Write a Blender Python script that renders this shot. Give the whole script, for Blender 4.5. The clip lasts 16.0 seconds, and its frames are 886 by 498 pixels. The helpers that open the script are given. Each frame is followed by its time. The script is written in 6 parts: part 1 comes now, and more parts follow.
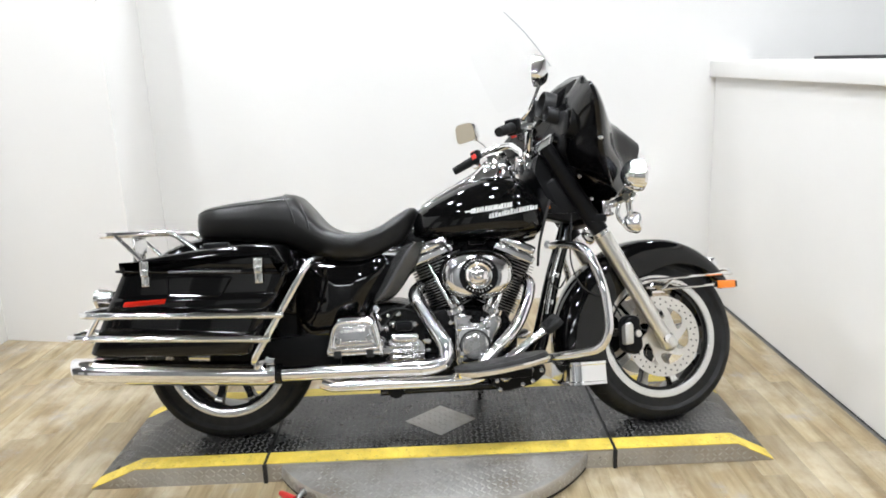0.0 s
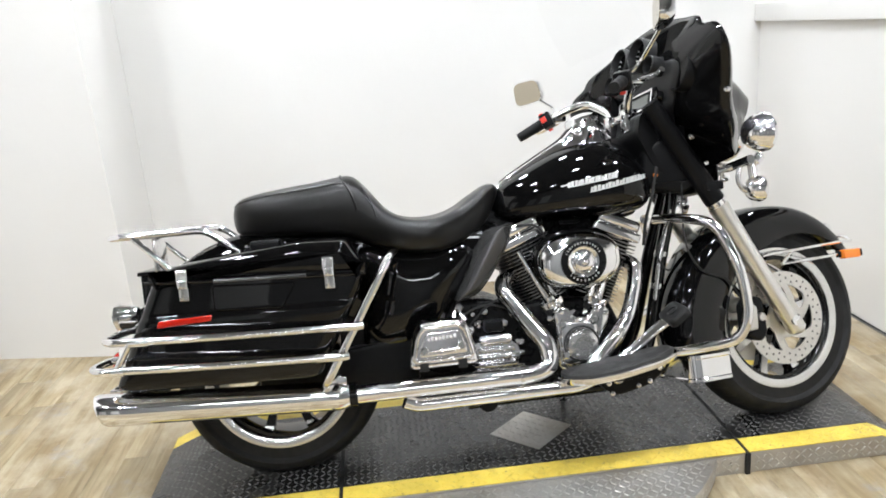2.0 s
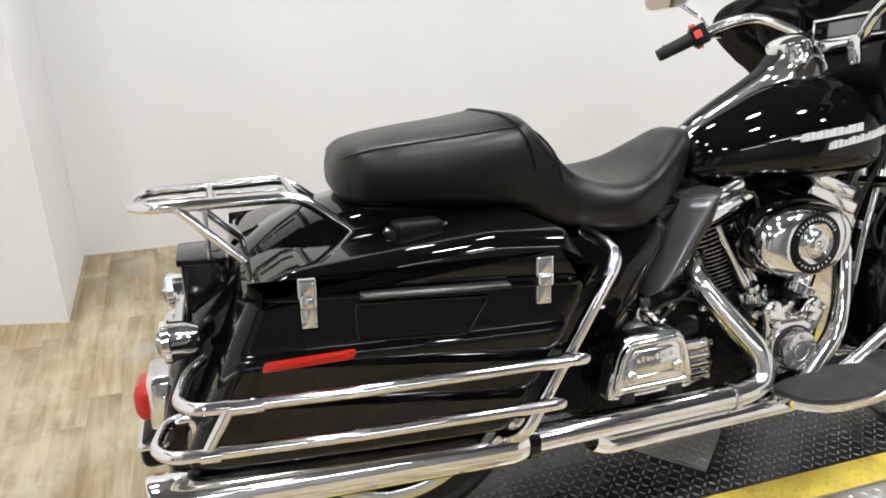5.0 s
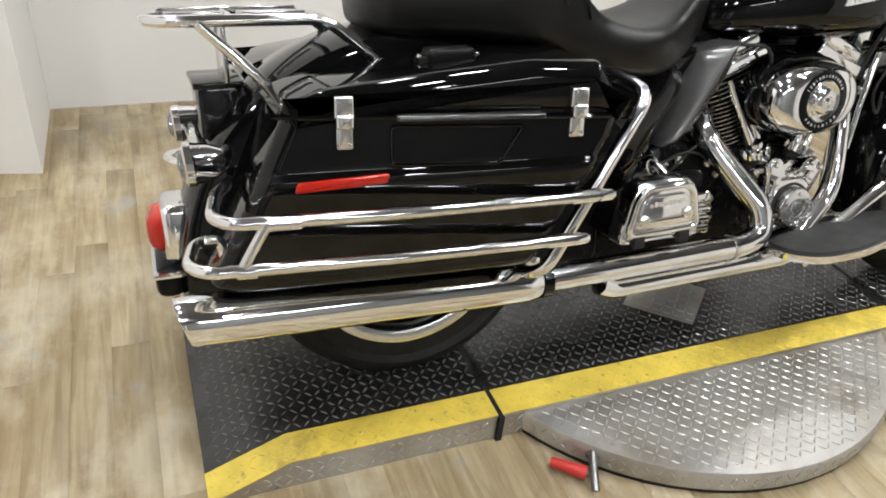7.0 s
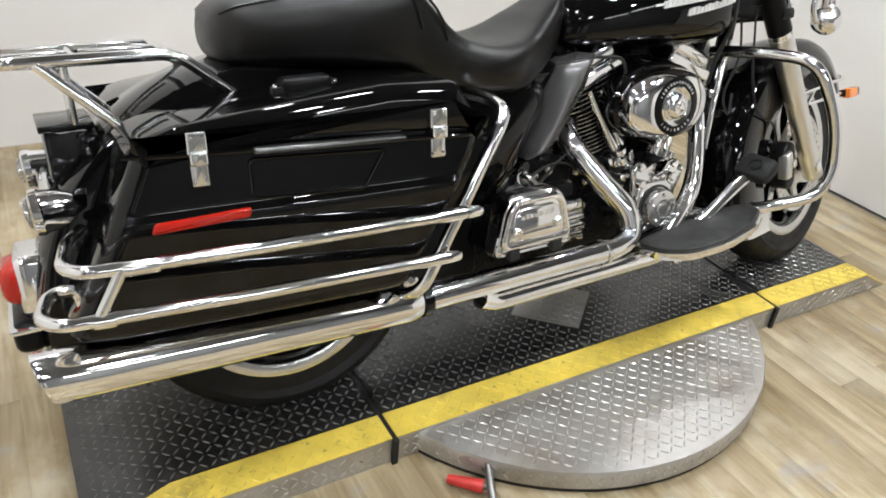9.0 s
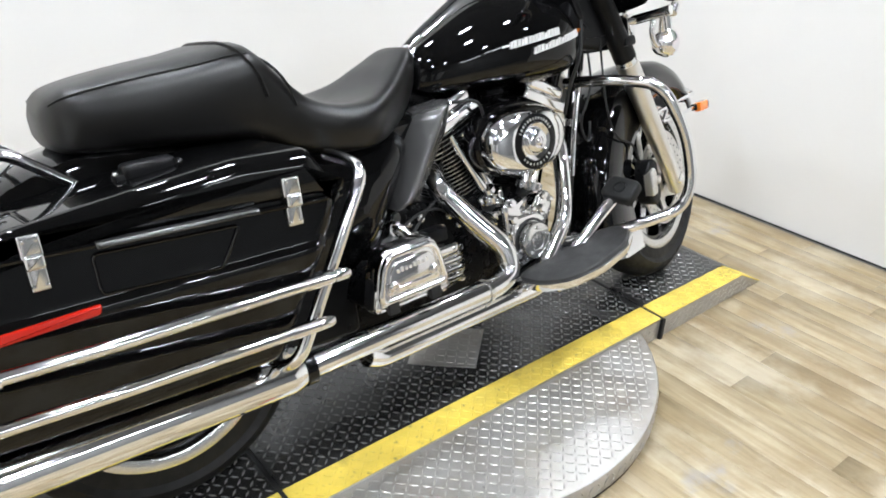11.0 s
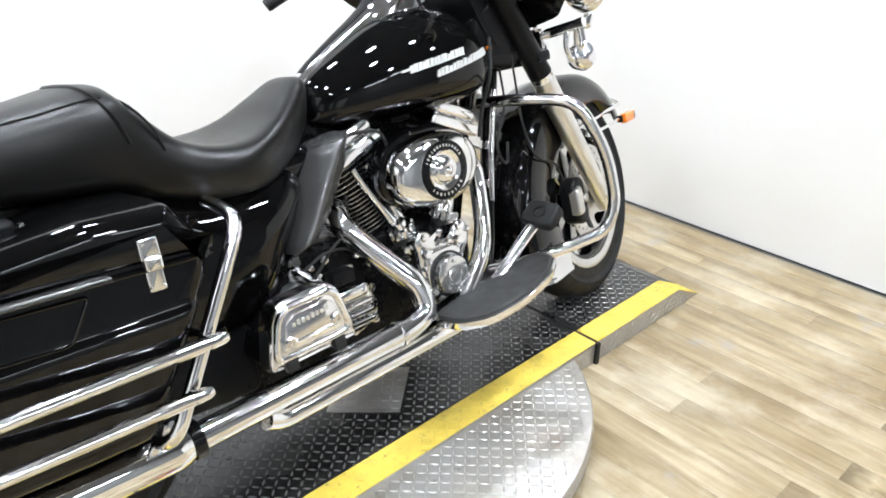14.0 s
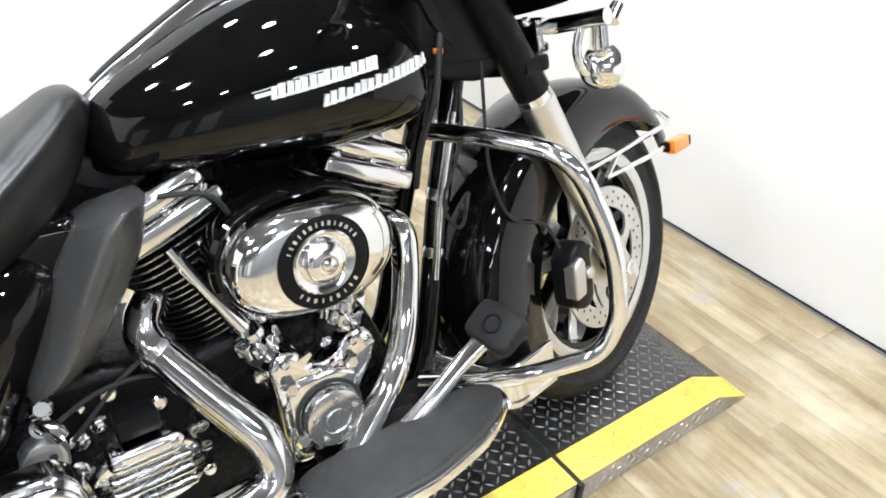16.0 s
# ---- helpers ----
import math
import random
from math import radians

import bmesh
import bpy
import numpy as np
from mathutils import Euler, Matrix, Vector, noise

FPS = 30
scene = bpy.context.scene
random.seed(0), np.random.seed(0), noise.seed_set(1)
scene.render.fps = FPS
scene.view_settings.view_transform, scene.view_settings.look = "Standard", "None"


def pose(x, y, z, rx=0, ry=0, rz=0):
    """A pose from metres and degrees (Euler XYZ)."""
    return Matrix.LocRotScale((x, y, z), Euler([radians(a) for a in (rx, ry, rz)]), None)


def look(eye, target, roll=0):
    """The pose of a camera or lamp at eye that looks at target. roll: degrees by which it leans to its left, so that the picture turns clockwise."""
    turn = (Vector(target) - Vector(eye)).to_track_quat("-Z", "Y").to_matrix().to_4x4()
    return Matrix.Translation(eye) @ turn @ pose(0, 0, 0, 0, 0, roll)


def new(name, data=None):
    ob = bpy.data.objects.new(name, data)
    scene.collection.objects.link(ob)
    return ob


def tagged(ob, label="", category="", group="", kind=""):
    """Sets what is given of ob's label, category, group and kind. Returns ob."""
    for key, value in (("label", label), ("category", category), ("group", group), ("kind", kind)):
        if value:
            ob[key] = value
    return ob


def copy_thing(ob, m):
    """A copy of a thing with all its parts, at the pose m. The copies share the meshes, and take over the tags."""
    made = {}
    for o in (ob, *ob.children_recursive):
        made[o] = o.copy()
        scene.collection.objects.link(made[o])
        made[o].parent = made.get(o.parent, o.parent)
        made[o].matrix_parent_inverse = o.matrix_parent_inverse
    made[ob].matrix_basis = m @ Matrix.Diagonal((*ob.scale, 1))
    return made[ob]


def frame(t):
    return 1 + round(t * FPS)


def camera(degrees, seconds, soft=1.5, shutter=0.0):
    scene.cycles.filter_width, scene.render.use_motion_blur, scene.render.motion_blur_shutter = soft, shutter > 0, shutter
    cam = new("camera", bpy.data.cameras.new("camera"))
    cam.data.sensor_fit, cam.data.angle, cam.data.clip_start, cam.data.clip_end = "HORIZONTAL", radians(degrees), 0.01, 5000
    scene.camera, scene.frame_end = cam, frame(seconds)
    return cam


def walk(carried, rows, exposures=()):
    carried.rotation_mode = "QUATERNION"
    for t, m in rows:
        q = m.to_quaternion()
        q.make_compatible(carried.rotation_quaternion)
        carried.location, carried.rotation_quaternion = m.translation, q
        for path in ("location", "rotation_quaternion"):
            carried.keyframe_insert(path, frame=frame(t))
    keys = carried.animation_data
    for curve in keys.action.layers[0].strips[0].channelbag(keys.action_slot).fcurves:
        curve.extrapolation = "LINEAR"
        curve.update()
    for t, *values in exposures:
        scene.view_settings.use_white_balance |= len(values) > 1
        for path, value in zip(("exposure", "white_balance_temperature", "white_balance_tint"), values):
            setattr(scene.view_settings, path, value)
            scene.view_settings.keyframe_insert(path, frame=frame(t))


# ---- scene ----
cam = camera(61.0, 16.0, soft=1.8)
PATH = [
    (0, (0.844, -2.69, 1.425), (0.85, -0.749, 0.945), -2.4),
    (0.2, (0.842, -2.68, 1.434), (0.837, -0.744, 0.932), -2.5),
    (0.5, (0.812, -2.657, 1.42), (0.801, -0.726, 0.896), -2.3),
    (0.7, (0.769, -2.631, 1.413), (0.802, -0.702, 0.887), -2.6),
    (0.9, (0.727, -2.609, 1.409), (0.79, -0.67, 0.92), -3.2),
    (1, (0.713, -2.583, 1.414), (0.813, -0.649, 0.916), -3.1),
    (1.2, (0.658, -2.537, 1.405), (0.753, -0.622, 0.837), -3),
    (1.3, (0.636, -2.518, 1.402), (0.719, -0.603, 0.831), -2.6),
    (1.5, (0.585, -2.443, 1.405), (0.677, -0.526, 0.844), -2.6),
    (1.7, (0.493, -2.345, 1.396), (0.564, -0.43, 0.821), -3.7),
    (1.8, (0.455, -2.28, 1.392), (0.556, -0.364, 0.828), -4),
    (2, (0.39, -2.208, 1.398), (0.544, -0.299, 0.823), -4.4),
    (2.3, (0.252, -2.072, 1.414), (0.466, -0.197, 0.751), -3.1),
    (2.5, (0.15, -2.003, 1.407), (0.49, -0.149, 0.74), -2.6),
    (2.8, (0.027, -1.905, 1.421), (0.509, -0.09, 0.733), -4.1),
    (3, (-0.044, -1.828, 1.431), (0.441, -0.032, 0.696), -2.3),
    (3.2, (-0.071, -1.744, 1.401), (0.382, 0.06, 0.667), -3.1),
    (3.3, (-0.089, -1.692, 1.386), (0.379, 0.111, 0.659), -3.5),
    (3.5, (-0.108, -1.584, 1.382), (0.394, 0.213, 0.663), -1.7),
    (3.7, (-0.098, -1.508, 1.422), (0.373, 0.286, 0.674), -2.1),
    (5.8, (-0.423, -1.27, 1.346), (0.252, 0.355, 0.396), 5.1),
    (6, (-0.432, -1.273, 1.332), (0.246, 0.333, 0.352), 6),
    (6.2, (-0.437, -1.27, 1.316), (0.244, 0.309, 0.294), 5.4),
    (6.5, (-0.441, -1.276, 1.294), (0.249, 0.269, 0.227), 4.3),
    (6.7, (-0.446, -1.281, 1.283), (0.232, 0.258, 0.2), 5.1),
    (7, (-0.447, -1.287, 1.276), (0.237, 0.232, 0.169), 6),
    (7.2, (-0.447, -1.291, 1.275), (0.242, 0.228, 0.171), 6.4),
    (7.5, (-0.439, -1.295, 1.275), (0.275, 0.212, 0.17), 6.3),
    (7.7, (-0.432, -1.298, 1.276), (0.299, 0.203, 0.175), 6.4),
    (8, (-0.42, -1.302, 1.275), (0.339, 0.181, 0.169), 6.3),
    (8.2, (-0.415, -1.302, 1.277), (0.366, 0.174, 0.178), 6.2),
    (8.5, (-0.404, -1.31, 1.286), (0.409, 0.164, 0.206), 6.1),
    (8.7, (-0.396, -1.311, 1.287), (0.456, 0.153, 0.223), 5.7),
    (9, (-0.385, -1.308, 1.292), (0.522, 0.133, 0.243), 5.6),
    (9.2, (-0.373, -1.312, 1.294), (0.553, 0.127, 0.259), 5.1),
    (9.5, (-0.36, -1.319, 1.3), (0.625, 0.098, 0.289), 4.9),
    (11.8, (-0.291, -1.342, 1.328), (0.844, 0.03, 0.417), 0.7),
    (12, (-0.296, -1.349, 1.327), (0.836, 0.036, 0.431), 1.2),
    (12.2, (-0.295, -1.342, 1.332), (0.84, 0.041, 0.437), 2.7),
    (12.5, (-0.299, -1.341, 1.342), (0.839, 0.049, 0.463), 2.5),
    (12.7, (-0.298, -1.339, 1.341), (0.851, 0.047, 0.468), 2.3),
    (13, (-0.294, -1.342, 1.347), (0.856, 0.042, 0.473), 1.8),
    (13.2, (-0.281, -1.342, 1.348), (0.902, 0.011, 0.471), 1.9),
    (13.5, (-0.254, -1.328, 1.341), (0.961, -0.021, 0.437), 2.1),
    (13.7, (-0.215, -1.31, 1.35), (1.001, -0.013, 0.434), 0.8),
    (13.8, (-0.188, -1.312, 1.346), (1.017, -0.017, 0.413), -0.3),
    (14, (-0.115, -1.295, 1.334), (1.083, 0.002, 0.395), 0),
    (14.2, (-0.029, -1.287, 1.329), (1.099, 0.076, 0.396), -0.7),
    (14.3, (0.014, -1.277, 1.329), (1.114, 0.121, 0.416), -0.6),
    (14.5, (0.107, -1.279, 1.327), (1.191, 0.105, 0.373), 2.6),
    (14.7, (0.177, -1.281, 1.329), (1.247, 0.138, 0.411), 2.6),
    (14.8, (0.21, -1.266, 1.336), (1.267, 0.157, 0.411), 2.3),
    (15, (0.26, -1.236, 1.333), (1.311, 0.193, 0.409), 2.8),
    (15.2, (0.336, -1.163, 1.314), (1.37, 0.234, 0.323), 3.5),
    (15.3, (0.371, -1.141, 1.297), (1.395, 0.244, 0.282), 3.7),
    (15.5, (0.456, -1.05, 1.291), (1.465, 0.339, 0.266), 4.4),
    (15.7, (0.527, -0.974, 1.297), (1.516, 0.389, 0.218), 2.8),
    (15.8, (0.555, -0.941, 1.296), (1.558, 0.4, 0.203), 3.5),
    (16, (0.603, -0.889, 1.293), (1.59, 0.433, 0.164), 3.2),
]
EXPOSURES = [(0.0, -0.36, 6550, 10), (1.5, -0.36, 6550, 10), (3.5, -0.4, 6600, 10), (6.0, -0.58, 6800, 10), (8.0, -0.66, 6900, 10), (9.5, -0.52, 6600, 10), (12.0, -0.16, 6350, 10), (14.5, -0.03, 6320, 10), (16.0, 0.06, 6400, 10)]
walk(cam, [(t, look(eye, target, roll)) for t, eye, target, roll in PATH], EXPOSURES)

# ---- light: a dark shop ceiling with many small lamps, white partitions round the bike ----
world = bpy.data.worlds.new("world")
world.use_nodes = True
world.node_tree.nodes["Background"].inputs[0].default_value = (0.5, 0.5, 0.52, 1)
world.node_tree.nodes["Background"].inputs[1].default_value = 0.04
scene.world = world
LAMP_STRENGTH = 430.0
PANEL_STRENGTH = 30.0


# ---- materials ----
def material(name, base, rough=0.5, metal=0.0, coat=0.0, vary=0.0, scale=20.0, bump=0.0, bump_scale=200.0, trans=0.0, ior=1.45, spec=0.5):
    m = bpy.data.materials.new(name)
    m.use_nodes = True
    nt = m.node_tree
    b = nt.nodes["Principled BSDF"]
    b.inputs["Base Color"].default_value = (*base, 1)
    b.inputs["Roughness"].default_value = rough
    b.inputs["Metallic"].default_value = metal
    b.inputs["IOR"].default_value = ior
    b.inputs["Coat Weight"].default_value = coat
    b.inputs["Coat Roughness"].default_value = 0.02
    b.inputs["Transmission Weight"].default_value = trans
    b.inputs["Specular IOR Level"].default_value = spec
    co = nt.nodes.new("ShaderNodeTexCoord")
    if vary:
        n1 = nt.nodes.new("ShaderNodeTexNoise")
        n1.inputs["Scale"].default_value, n1.inputs["Detail"].default_value = scale, 6
        n2 = nt.nodes.new("ShaderNodeTexNoise")
        n2.inputs["Scale"].default_value, n2.inputs["Detail"].default_value = scale * 0.13, 3
        mix = nt.nodes.new("ShaderNodeMath")
        mix.operation = "ADD"
        nt.links.new(co.outputs["Object"], n1.inputs["Vector"])
        nt.links.new(co.outputs["Object"], n2.inputs["Vector"])
        nt.links.new(n1.outputs["Fac"], mix.inputs[0])
        nt.links.new(n2.outputs["Fac"], mix.inputs[1])
        ramp = nt.nodes.new("ShaderNodeMapRange")
        ramp.inputs["From Min"].default_value, ramp.inputs["From Max"].default_value = 0.6, 1.4
        ramp.inputs["To Min"].default_value, ramp.inputs["To Max"].default_value = 1 - vary, 1 + vary
        nt.links.new(mix.outputs[0], ramp.inputs["Value"])
        sc = nt.nodes.new("ShaderNodeVectorMath")
        sc.operation = "SCALE"
        sc.inputs[0].default_value = base
        nt.links.new(ramp.outputs[0], sc.inputs["Scale"])
        nt.links.new(sc.outputs[0], b.inputs["Base Color"])
        rr = nt.nodes.new("ShaderNodeMapRange")
        rr.inputs["From Min"].default_value, rr.inputs["From Max"].default_value = 0.6, 1.4
        rr.inputs["To Min"].default_value, rr.inputs["To Max"].default_value = rough * 1.25, rough * 0.75
        nt.links.new(mix.outputs[0], rr.inputs["Value"])
        nt.links.new(rr.outputs[0], b.inputs["Roughness"])
    if bump:
        nb = nt.nodes.new("ShaderNodeTexNoise")
        nb.inputs["Scale"].default_value, nb.inputs["Detail"].default_value = bump_scale, 4
        bp = nt.nodes.new("ShaderNodeBump")
        bp.inputs["Strength"].default_value, bp.inputs["Distance"].default_value = bump, 0.002
        nt.links.new(co.outputs["Object"], nb.inputs["Vector"])
        nt.links.new(nb.outputs["Fac"], bp.inputs["Height"])
        nt.links.new(bp.outputs[0], b.inputs["Normal"])
    return m


def soil(m, colour, scale, lo, hi, amount, stretch=(1, 1, 1), room=False):
    """Dirt or scuffs with a shape of their own laid over a material's colour."""
    nt = m.node_tree
    b = nt.nodes["Principled BSDF"]
    co = nt.nodes.new("ShaderNodeTexCoord")
    mp = nt.nodes.new("ShaderNodeMapping")
    mp.inputs["Scale"].default_value = stretch
    place = nt.nodes.new("ShaderNodeNewGeometry").outputs["Position"] if room else co.outputs["Object"]
    nt.links.new(place, mp.inputs["Vector"])
    off = nt.nodes.new("ShaderNodeVectorMath")
    off.operation = "MULTIPLY_ADD"
    off.inputs[1].default_value = (53, 29, 71)
    if room:
        off.inputs[0].default_value = (scale, scale, 0)
    else:
        nt.links.new(nt.nodes.new("ShaderNodeObjectInfo").outputs["Random"], off.inputs[0])
    nt.links.new(mp.outputs[0], off.inputs[2])
    n = nt.nodes.new("ShaderNodeTexNoise")
    n.inputs["Scale"].default_value, n.inputs["Detail"].default_value, n.inputs["Roughness"].default_value = scale, 7, 0.65
    nt.links.new(off.outputs[0], n.inputs["Vector"])
    r = nt.nodes.new("ShaderNodeMapRange")
    r.inputs["From Min"].default_value, r.inputs["From Max"].default_value = lo, hi
    r.inputs["To Max"].default_value = amount
    nt.links.new(n.outputs["Fac"], r.inputs["Value"])
    mix = nt.nodes.new("ShaderNodeMix")
    mix.data_type = "RGBA"
    nt.links.new(r.outputs[0], mix.inputs[0])
    if b.inputs["Base Color"].is_linked:
        nt.links.new(b.inputs["Base Color"].links[0].from_socket, mix.inputs[6])
    else:
        mix.inputs[6].default_value = b.inputs["Base Color"].default_value
    mix.inputs[7].default_value = (*colour, 1)
    nt.links.new(mix.outputs[2], b.inputs["Base Color"])


def plank_material():
    m = material("oak_vinyl", (0.5, 0.42, 0.3), 0.42)
    nt = m.node_tree
    b = nt.nodes["Principled BSDF"]
    co = nt.nodes["Texture Coordinate"] if "Texture Coordinate" in nt.nodes else nt.nodes.new("ShaderNodeTexCoord")
    info = nt.nodes.new("ShaderNodeObjectInfo")
    off = nt.nodes.new("ShaderNodeVectorMath")
    off.operation = "MULTIPLY_ADD"
    off.inputs[1].default_value = (1, 1, 1)
    big = nt.nodes.new("ShaderNodeMath")
    big.operation = "MULTIPLY"
    big.inputs[1].default_value = 37.0
    nt.links.new(info.outputs["Random"], big.inputs[0])
    nt.links.new(co.outputs["Object"], off.inputs[0])
    nt.links.new(big.outputs[0], off.inputs[2])
    mp = nt.nodes.new("ShaderNodeMapping")
    mp.inputs["Scale"].default_value = (30.0, 2.3, 1.0)
    nt.links.new(off.outputs[0], mp.inputs["Vector"])
    grain = nt.nodes.new("ShaderNodeTexNoise")
    grain.inputs["Scale"].default_value, grain.inputs["Detail"].default_value, grain.inputs["Distortion"].default_value = 1.6, 5, 0.8
    nt.links.new(mp.outputs[0], grain.inputs["Vector"])
    mp2 = nt.nodes.new("ShaderNodeMapping")
    mp2.inputs["Scale"].default_value = (9.0, 1.6, 1.0)
    nt.links.new(off.outputs[0], mp2.inputs["Vector"])
    cloud = nt.nodes.new("ShaderNodeTexNoise")
    cloud.inputs["Scale"].default_value, cloud.inputs["Detail"].default_value = 1.1, 4
    nt.links.new(mp2.outputs[0], cloud.inputs["Vector"])
    add = nt.nodes.new("ShaderNodeMath")
    add.operation = "MULTIPLY_ADD"
    add.inputs[1].default_value = 0.75
    nt.links.new(grain.outputs["Fac"], add.inputs[0])
    half = nt.nodes.new("ShaderNodeMath")
    half.operation = "MULTIPLY_ADD"
    half.inputs[1].default_value, half.inputs[2].default_value = 0.6, 0.1
    nt.links.new(cloud.outputs["Fac"], half.inputs[0])
    nt.links.new(half.outputs[0], add.inputs[2])
    shift = nt.nodes.new("ShaderNodeMath")
    shift.operation = "MULTIPLY_ADD"
    shift.inputs[1].default_value = 0.02
    nt.links.new(info.outputs["Random"], shift.inputs[0])
    nt.links.new(add.outputs[0], shift.inputs[2])
    ramp = nt.nodes.new("ShaderNodeValToRGB")
    ramp.color_ramp.elements[0].position, ramp.color_ramp.elements[0].color = 0.57, (0.19, 0.138, 0.07, 1)
    ramp.color_ramp.elements[1].position, ramp.color_ramp.elements[1].color = 1.0, (0.41, 0.342, 0.225, 1)
    e = ramp.color_ramp.elements.new(0.83)
    e.color = (0.325, 0.258, 0.156, 1)
    nt.links.new(shift.outputs[0], ramp.inputs["Fac"])
    nt.links.new(ramp.outputs[0], b.inputs["Base Color"])
    bp = nt.nodes.new("ShaderNodeBump")
    bp.inputs["Strength"].default_value, bp.inputs["Distance"].default_value = 0.15, 0.001
    nt.links.new(grain.outputs["Fac"], bp.inputs["Height"])
    nt.links.new(bp.outputs[0], b.inputs["Normal"])
    return m


BLACK = material("gloss_black_paint", (0.002, 0.002, 0.0021), 0.035, spec=0.46, bump=0.02, bump_scale=9)
CHROME = material("chrome", (0.89, 0.89, 0.9), 0.08, 1.0, vary=0.02, scale=30, bump=0.02, bump_scale=35)
POLISHED = material("polished_aluminium", (0.78, 0.78, 0.77), 0.16, 1.0, vary=0.05, scale=60)
SLIDER = material("brushed_aluminium", (0.76, 0.75, 0.72), 0.28, 1.0)
CAST = material("cast_aluminium", (0.7, 0.68, 0.645), 0.36, 1.0, vary=0.08, scale=90, bump=0.1, bump_scale=500)
SATIN = material("satin_black_plastic", (0.005, 0.005, 0.0054), 0.33, spec=0.16, vary=0.15, scale=60, bump=0.12, bump_scale=900)
WRINKLE = material("wrinkle_black_engine_paint", (0.003, 0.003, 0.0032), 0.28, spec=0.13, vary=0.2, scale=80, bump=0.3, bump_scale=600)
DASHPL = material("satin_charcoal_panel", (0.014, 0.014, 0.0145), 0.36, spec=0.35, vary=0.1, scale=40, bump=0.1, bump_scale=900)
GLOSSPL = material("semi_gloss_black_fairing", (0.003, 0.003, 0.0033), 0.11, spec=0.42, bump=0.02, bump_scale=20)
VINYL = material("black_seat_vinyl", (0.0045, 0.0042, 0.0038), 0.33, spec=0.4, vary=0.03, scale=12, bump=0.1, bump_scale=420)
RUBBER = material("tyre_rubber", (0.009, 0.009, 0.009), 0.6, spec=0.3, vary=0.25, scale=40, bump=0.25, bump_scale=160)
MAT_RUBBER = material("footboard_rubber", (0.017, 0.0167, 0.0163), 0.6, vary=0.2, scale=30, bump=0.35, bump_scale=300)
GREYPL = material("grey_plastic", (0.034, 0.0335, 0.033), 0.25, spec=1.0)
BRUSHED = material("spun_aluminium", (0.84, 0.84, 0.83), 0.34, 1.0, vary=0.1, scale=90, bump=0.25, bump_scale=220)
RIMALU = material("machined_rim", (0.72, 0.72, 0.71), 0.26, 1.0)
BADGE = material("bright_badge_enamel", (0.66, 0.66, 0.65), 0.4, 0.15)
CLEAREDGE = material("clear_plastic_edge", (0.3, 0.31, 0.32), 0.3)
FIN = material("machined_fin_edge", (0.36, 0.36, 0.36), 0.3, 1.0, vary=0.2, scale=60)
RED = material("red_reflector", (0.4, 0.011, 0.004), 0.12, coat=0.3, bump=0.12, bump_scale=380)
REDBTN = material("red_button", (0.7, 0.045, 0.03), 0.4)
AMBER = material("amber_lens", (0.75, 0.2, 0.02), 0.25, coat=0.7, bump=0.4, bump_scale=300)
LENS = material("clear_lens", (0.9, 0.9, 0.9), 0.05, trans=0.85, ior=1.45)
GLASS = bpy.data.materials.new("clear_windshield")
GLASS.use_nodes = True
GLASS.node_tree.nodes.clear()
_t = GLASS.node_tree.nodes.new("ShaderNodeBsdfTransparent")
_g = GLASS.node_tree.nodes.new("ShaderNodeBsdfGlossy")
_g.inputs["Roughness"].default_value = 0.02
_m = GLASS.node_tree.nodes.new("ShaderNodeMixShader")
_m.inputs[0].default_value = 0.03
_o = GLASS.node_tree.nodes.new("ShaderNodeOutputMaterial")
GLASS.node_tree.links.new(_t.outputs[0], _m.inputs[1])
GLASS.node_tree.links.new(_g.outputs[0], _m.inputs[2])
GLASS.node_tree.links.new(_m.outputs[0], _o.inputs[0])
# the tan reflection is put into the glass colour
MIRROR = material("tan_reflection_mirror_glass", (0.52, 0.47, 0.38), 0.02, 1.0)
DISPLAY = material("pale_lcd", (0.16, 0.165, 0.155), 0.22, spec=0.6)
DIAL = material("dark_dial", (0.006, 0.006, 0.0065), 0.08)
WHITE = material("white_print", (0.72, 0.72, 0.7), 0.5)
WALL = material("white_wall_paint", (0.74, 0.728, 0.708), 0.55, vary=0.015, scale=3, bump=0.08, bump_scale=260)
# for unseen walls: dark grey keeps reflections in chrome and black paint dark
UNSEEN_WALL = material("dark_grey_unseen_wall", (0.2, 0.2, 0.195), 0.7, vary=0.06, scale=2)
CEIL = material("dull_shop_ceiling", (0.18, 0.18, 0.18), 0.8, vary=0.1, scale=2)
SUBFLOOR = material("grey_shop_floor", (0.15, 0.145, 0.135), 0.8, vary=0.1, scale=4)
OAK = plank_material()
soil(OAK, (0.19, 0.125, 0.056), 1.7, 0.47, 0.62, 0.55, (1.9, 1.0, 1.0), room=True)
soil(OAK, (0.5, 0.44, 0.33), 2.3, 0.48, 0.62, 0.55, (1.4, 1.0, 1.0), room=True)
soil(OAK, (0.12, 0.085, 0.045), 5.2, 0.6, 0.74, 0.5, (2.6, 1.0, 1.0), room=True)
soil(OAK, (0.28, 0.27, 0.27), 4.1, 0.59, 0.67, 0.6, room=True)
DECK = material("worn_dark_treadplate", (0.0145, 0.0143, 0.0141), 0.28, 0.0, vary=0.8, scale=11, bump=0.2, bump_scale=300, spec=1.0)
DECKTOP = material("rubbed_tread_lozenge", (0.21, 0.21, 0.207), 0.33, 0.45, vary=0.5, scale=10)
YELLOW = material("yellow_safety_paint", (0.65, 0.49, 0.08), 0.5, vary=0.24, scale=18, bump=0.15, bump_scale=250)
soil(YELLOW, (0.16, 0.12, 0.05), 7.0, 0.55, 0.72, 0.6)
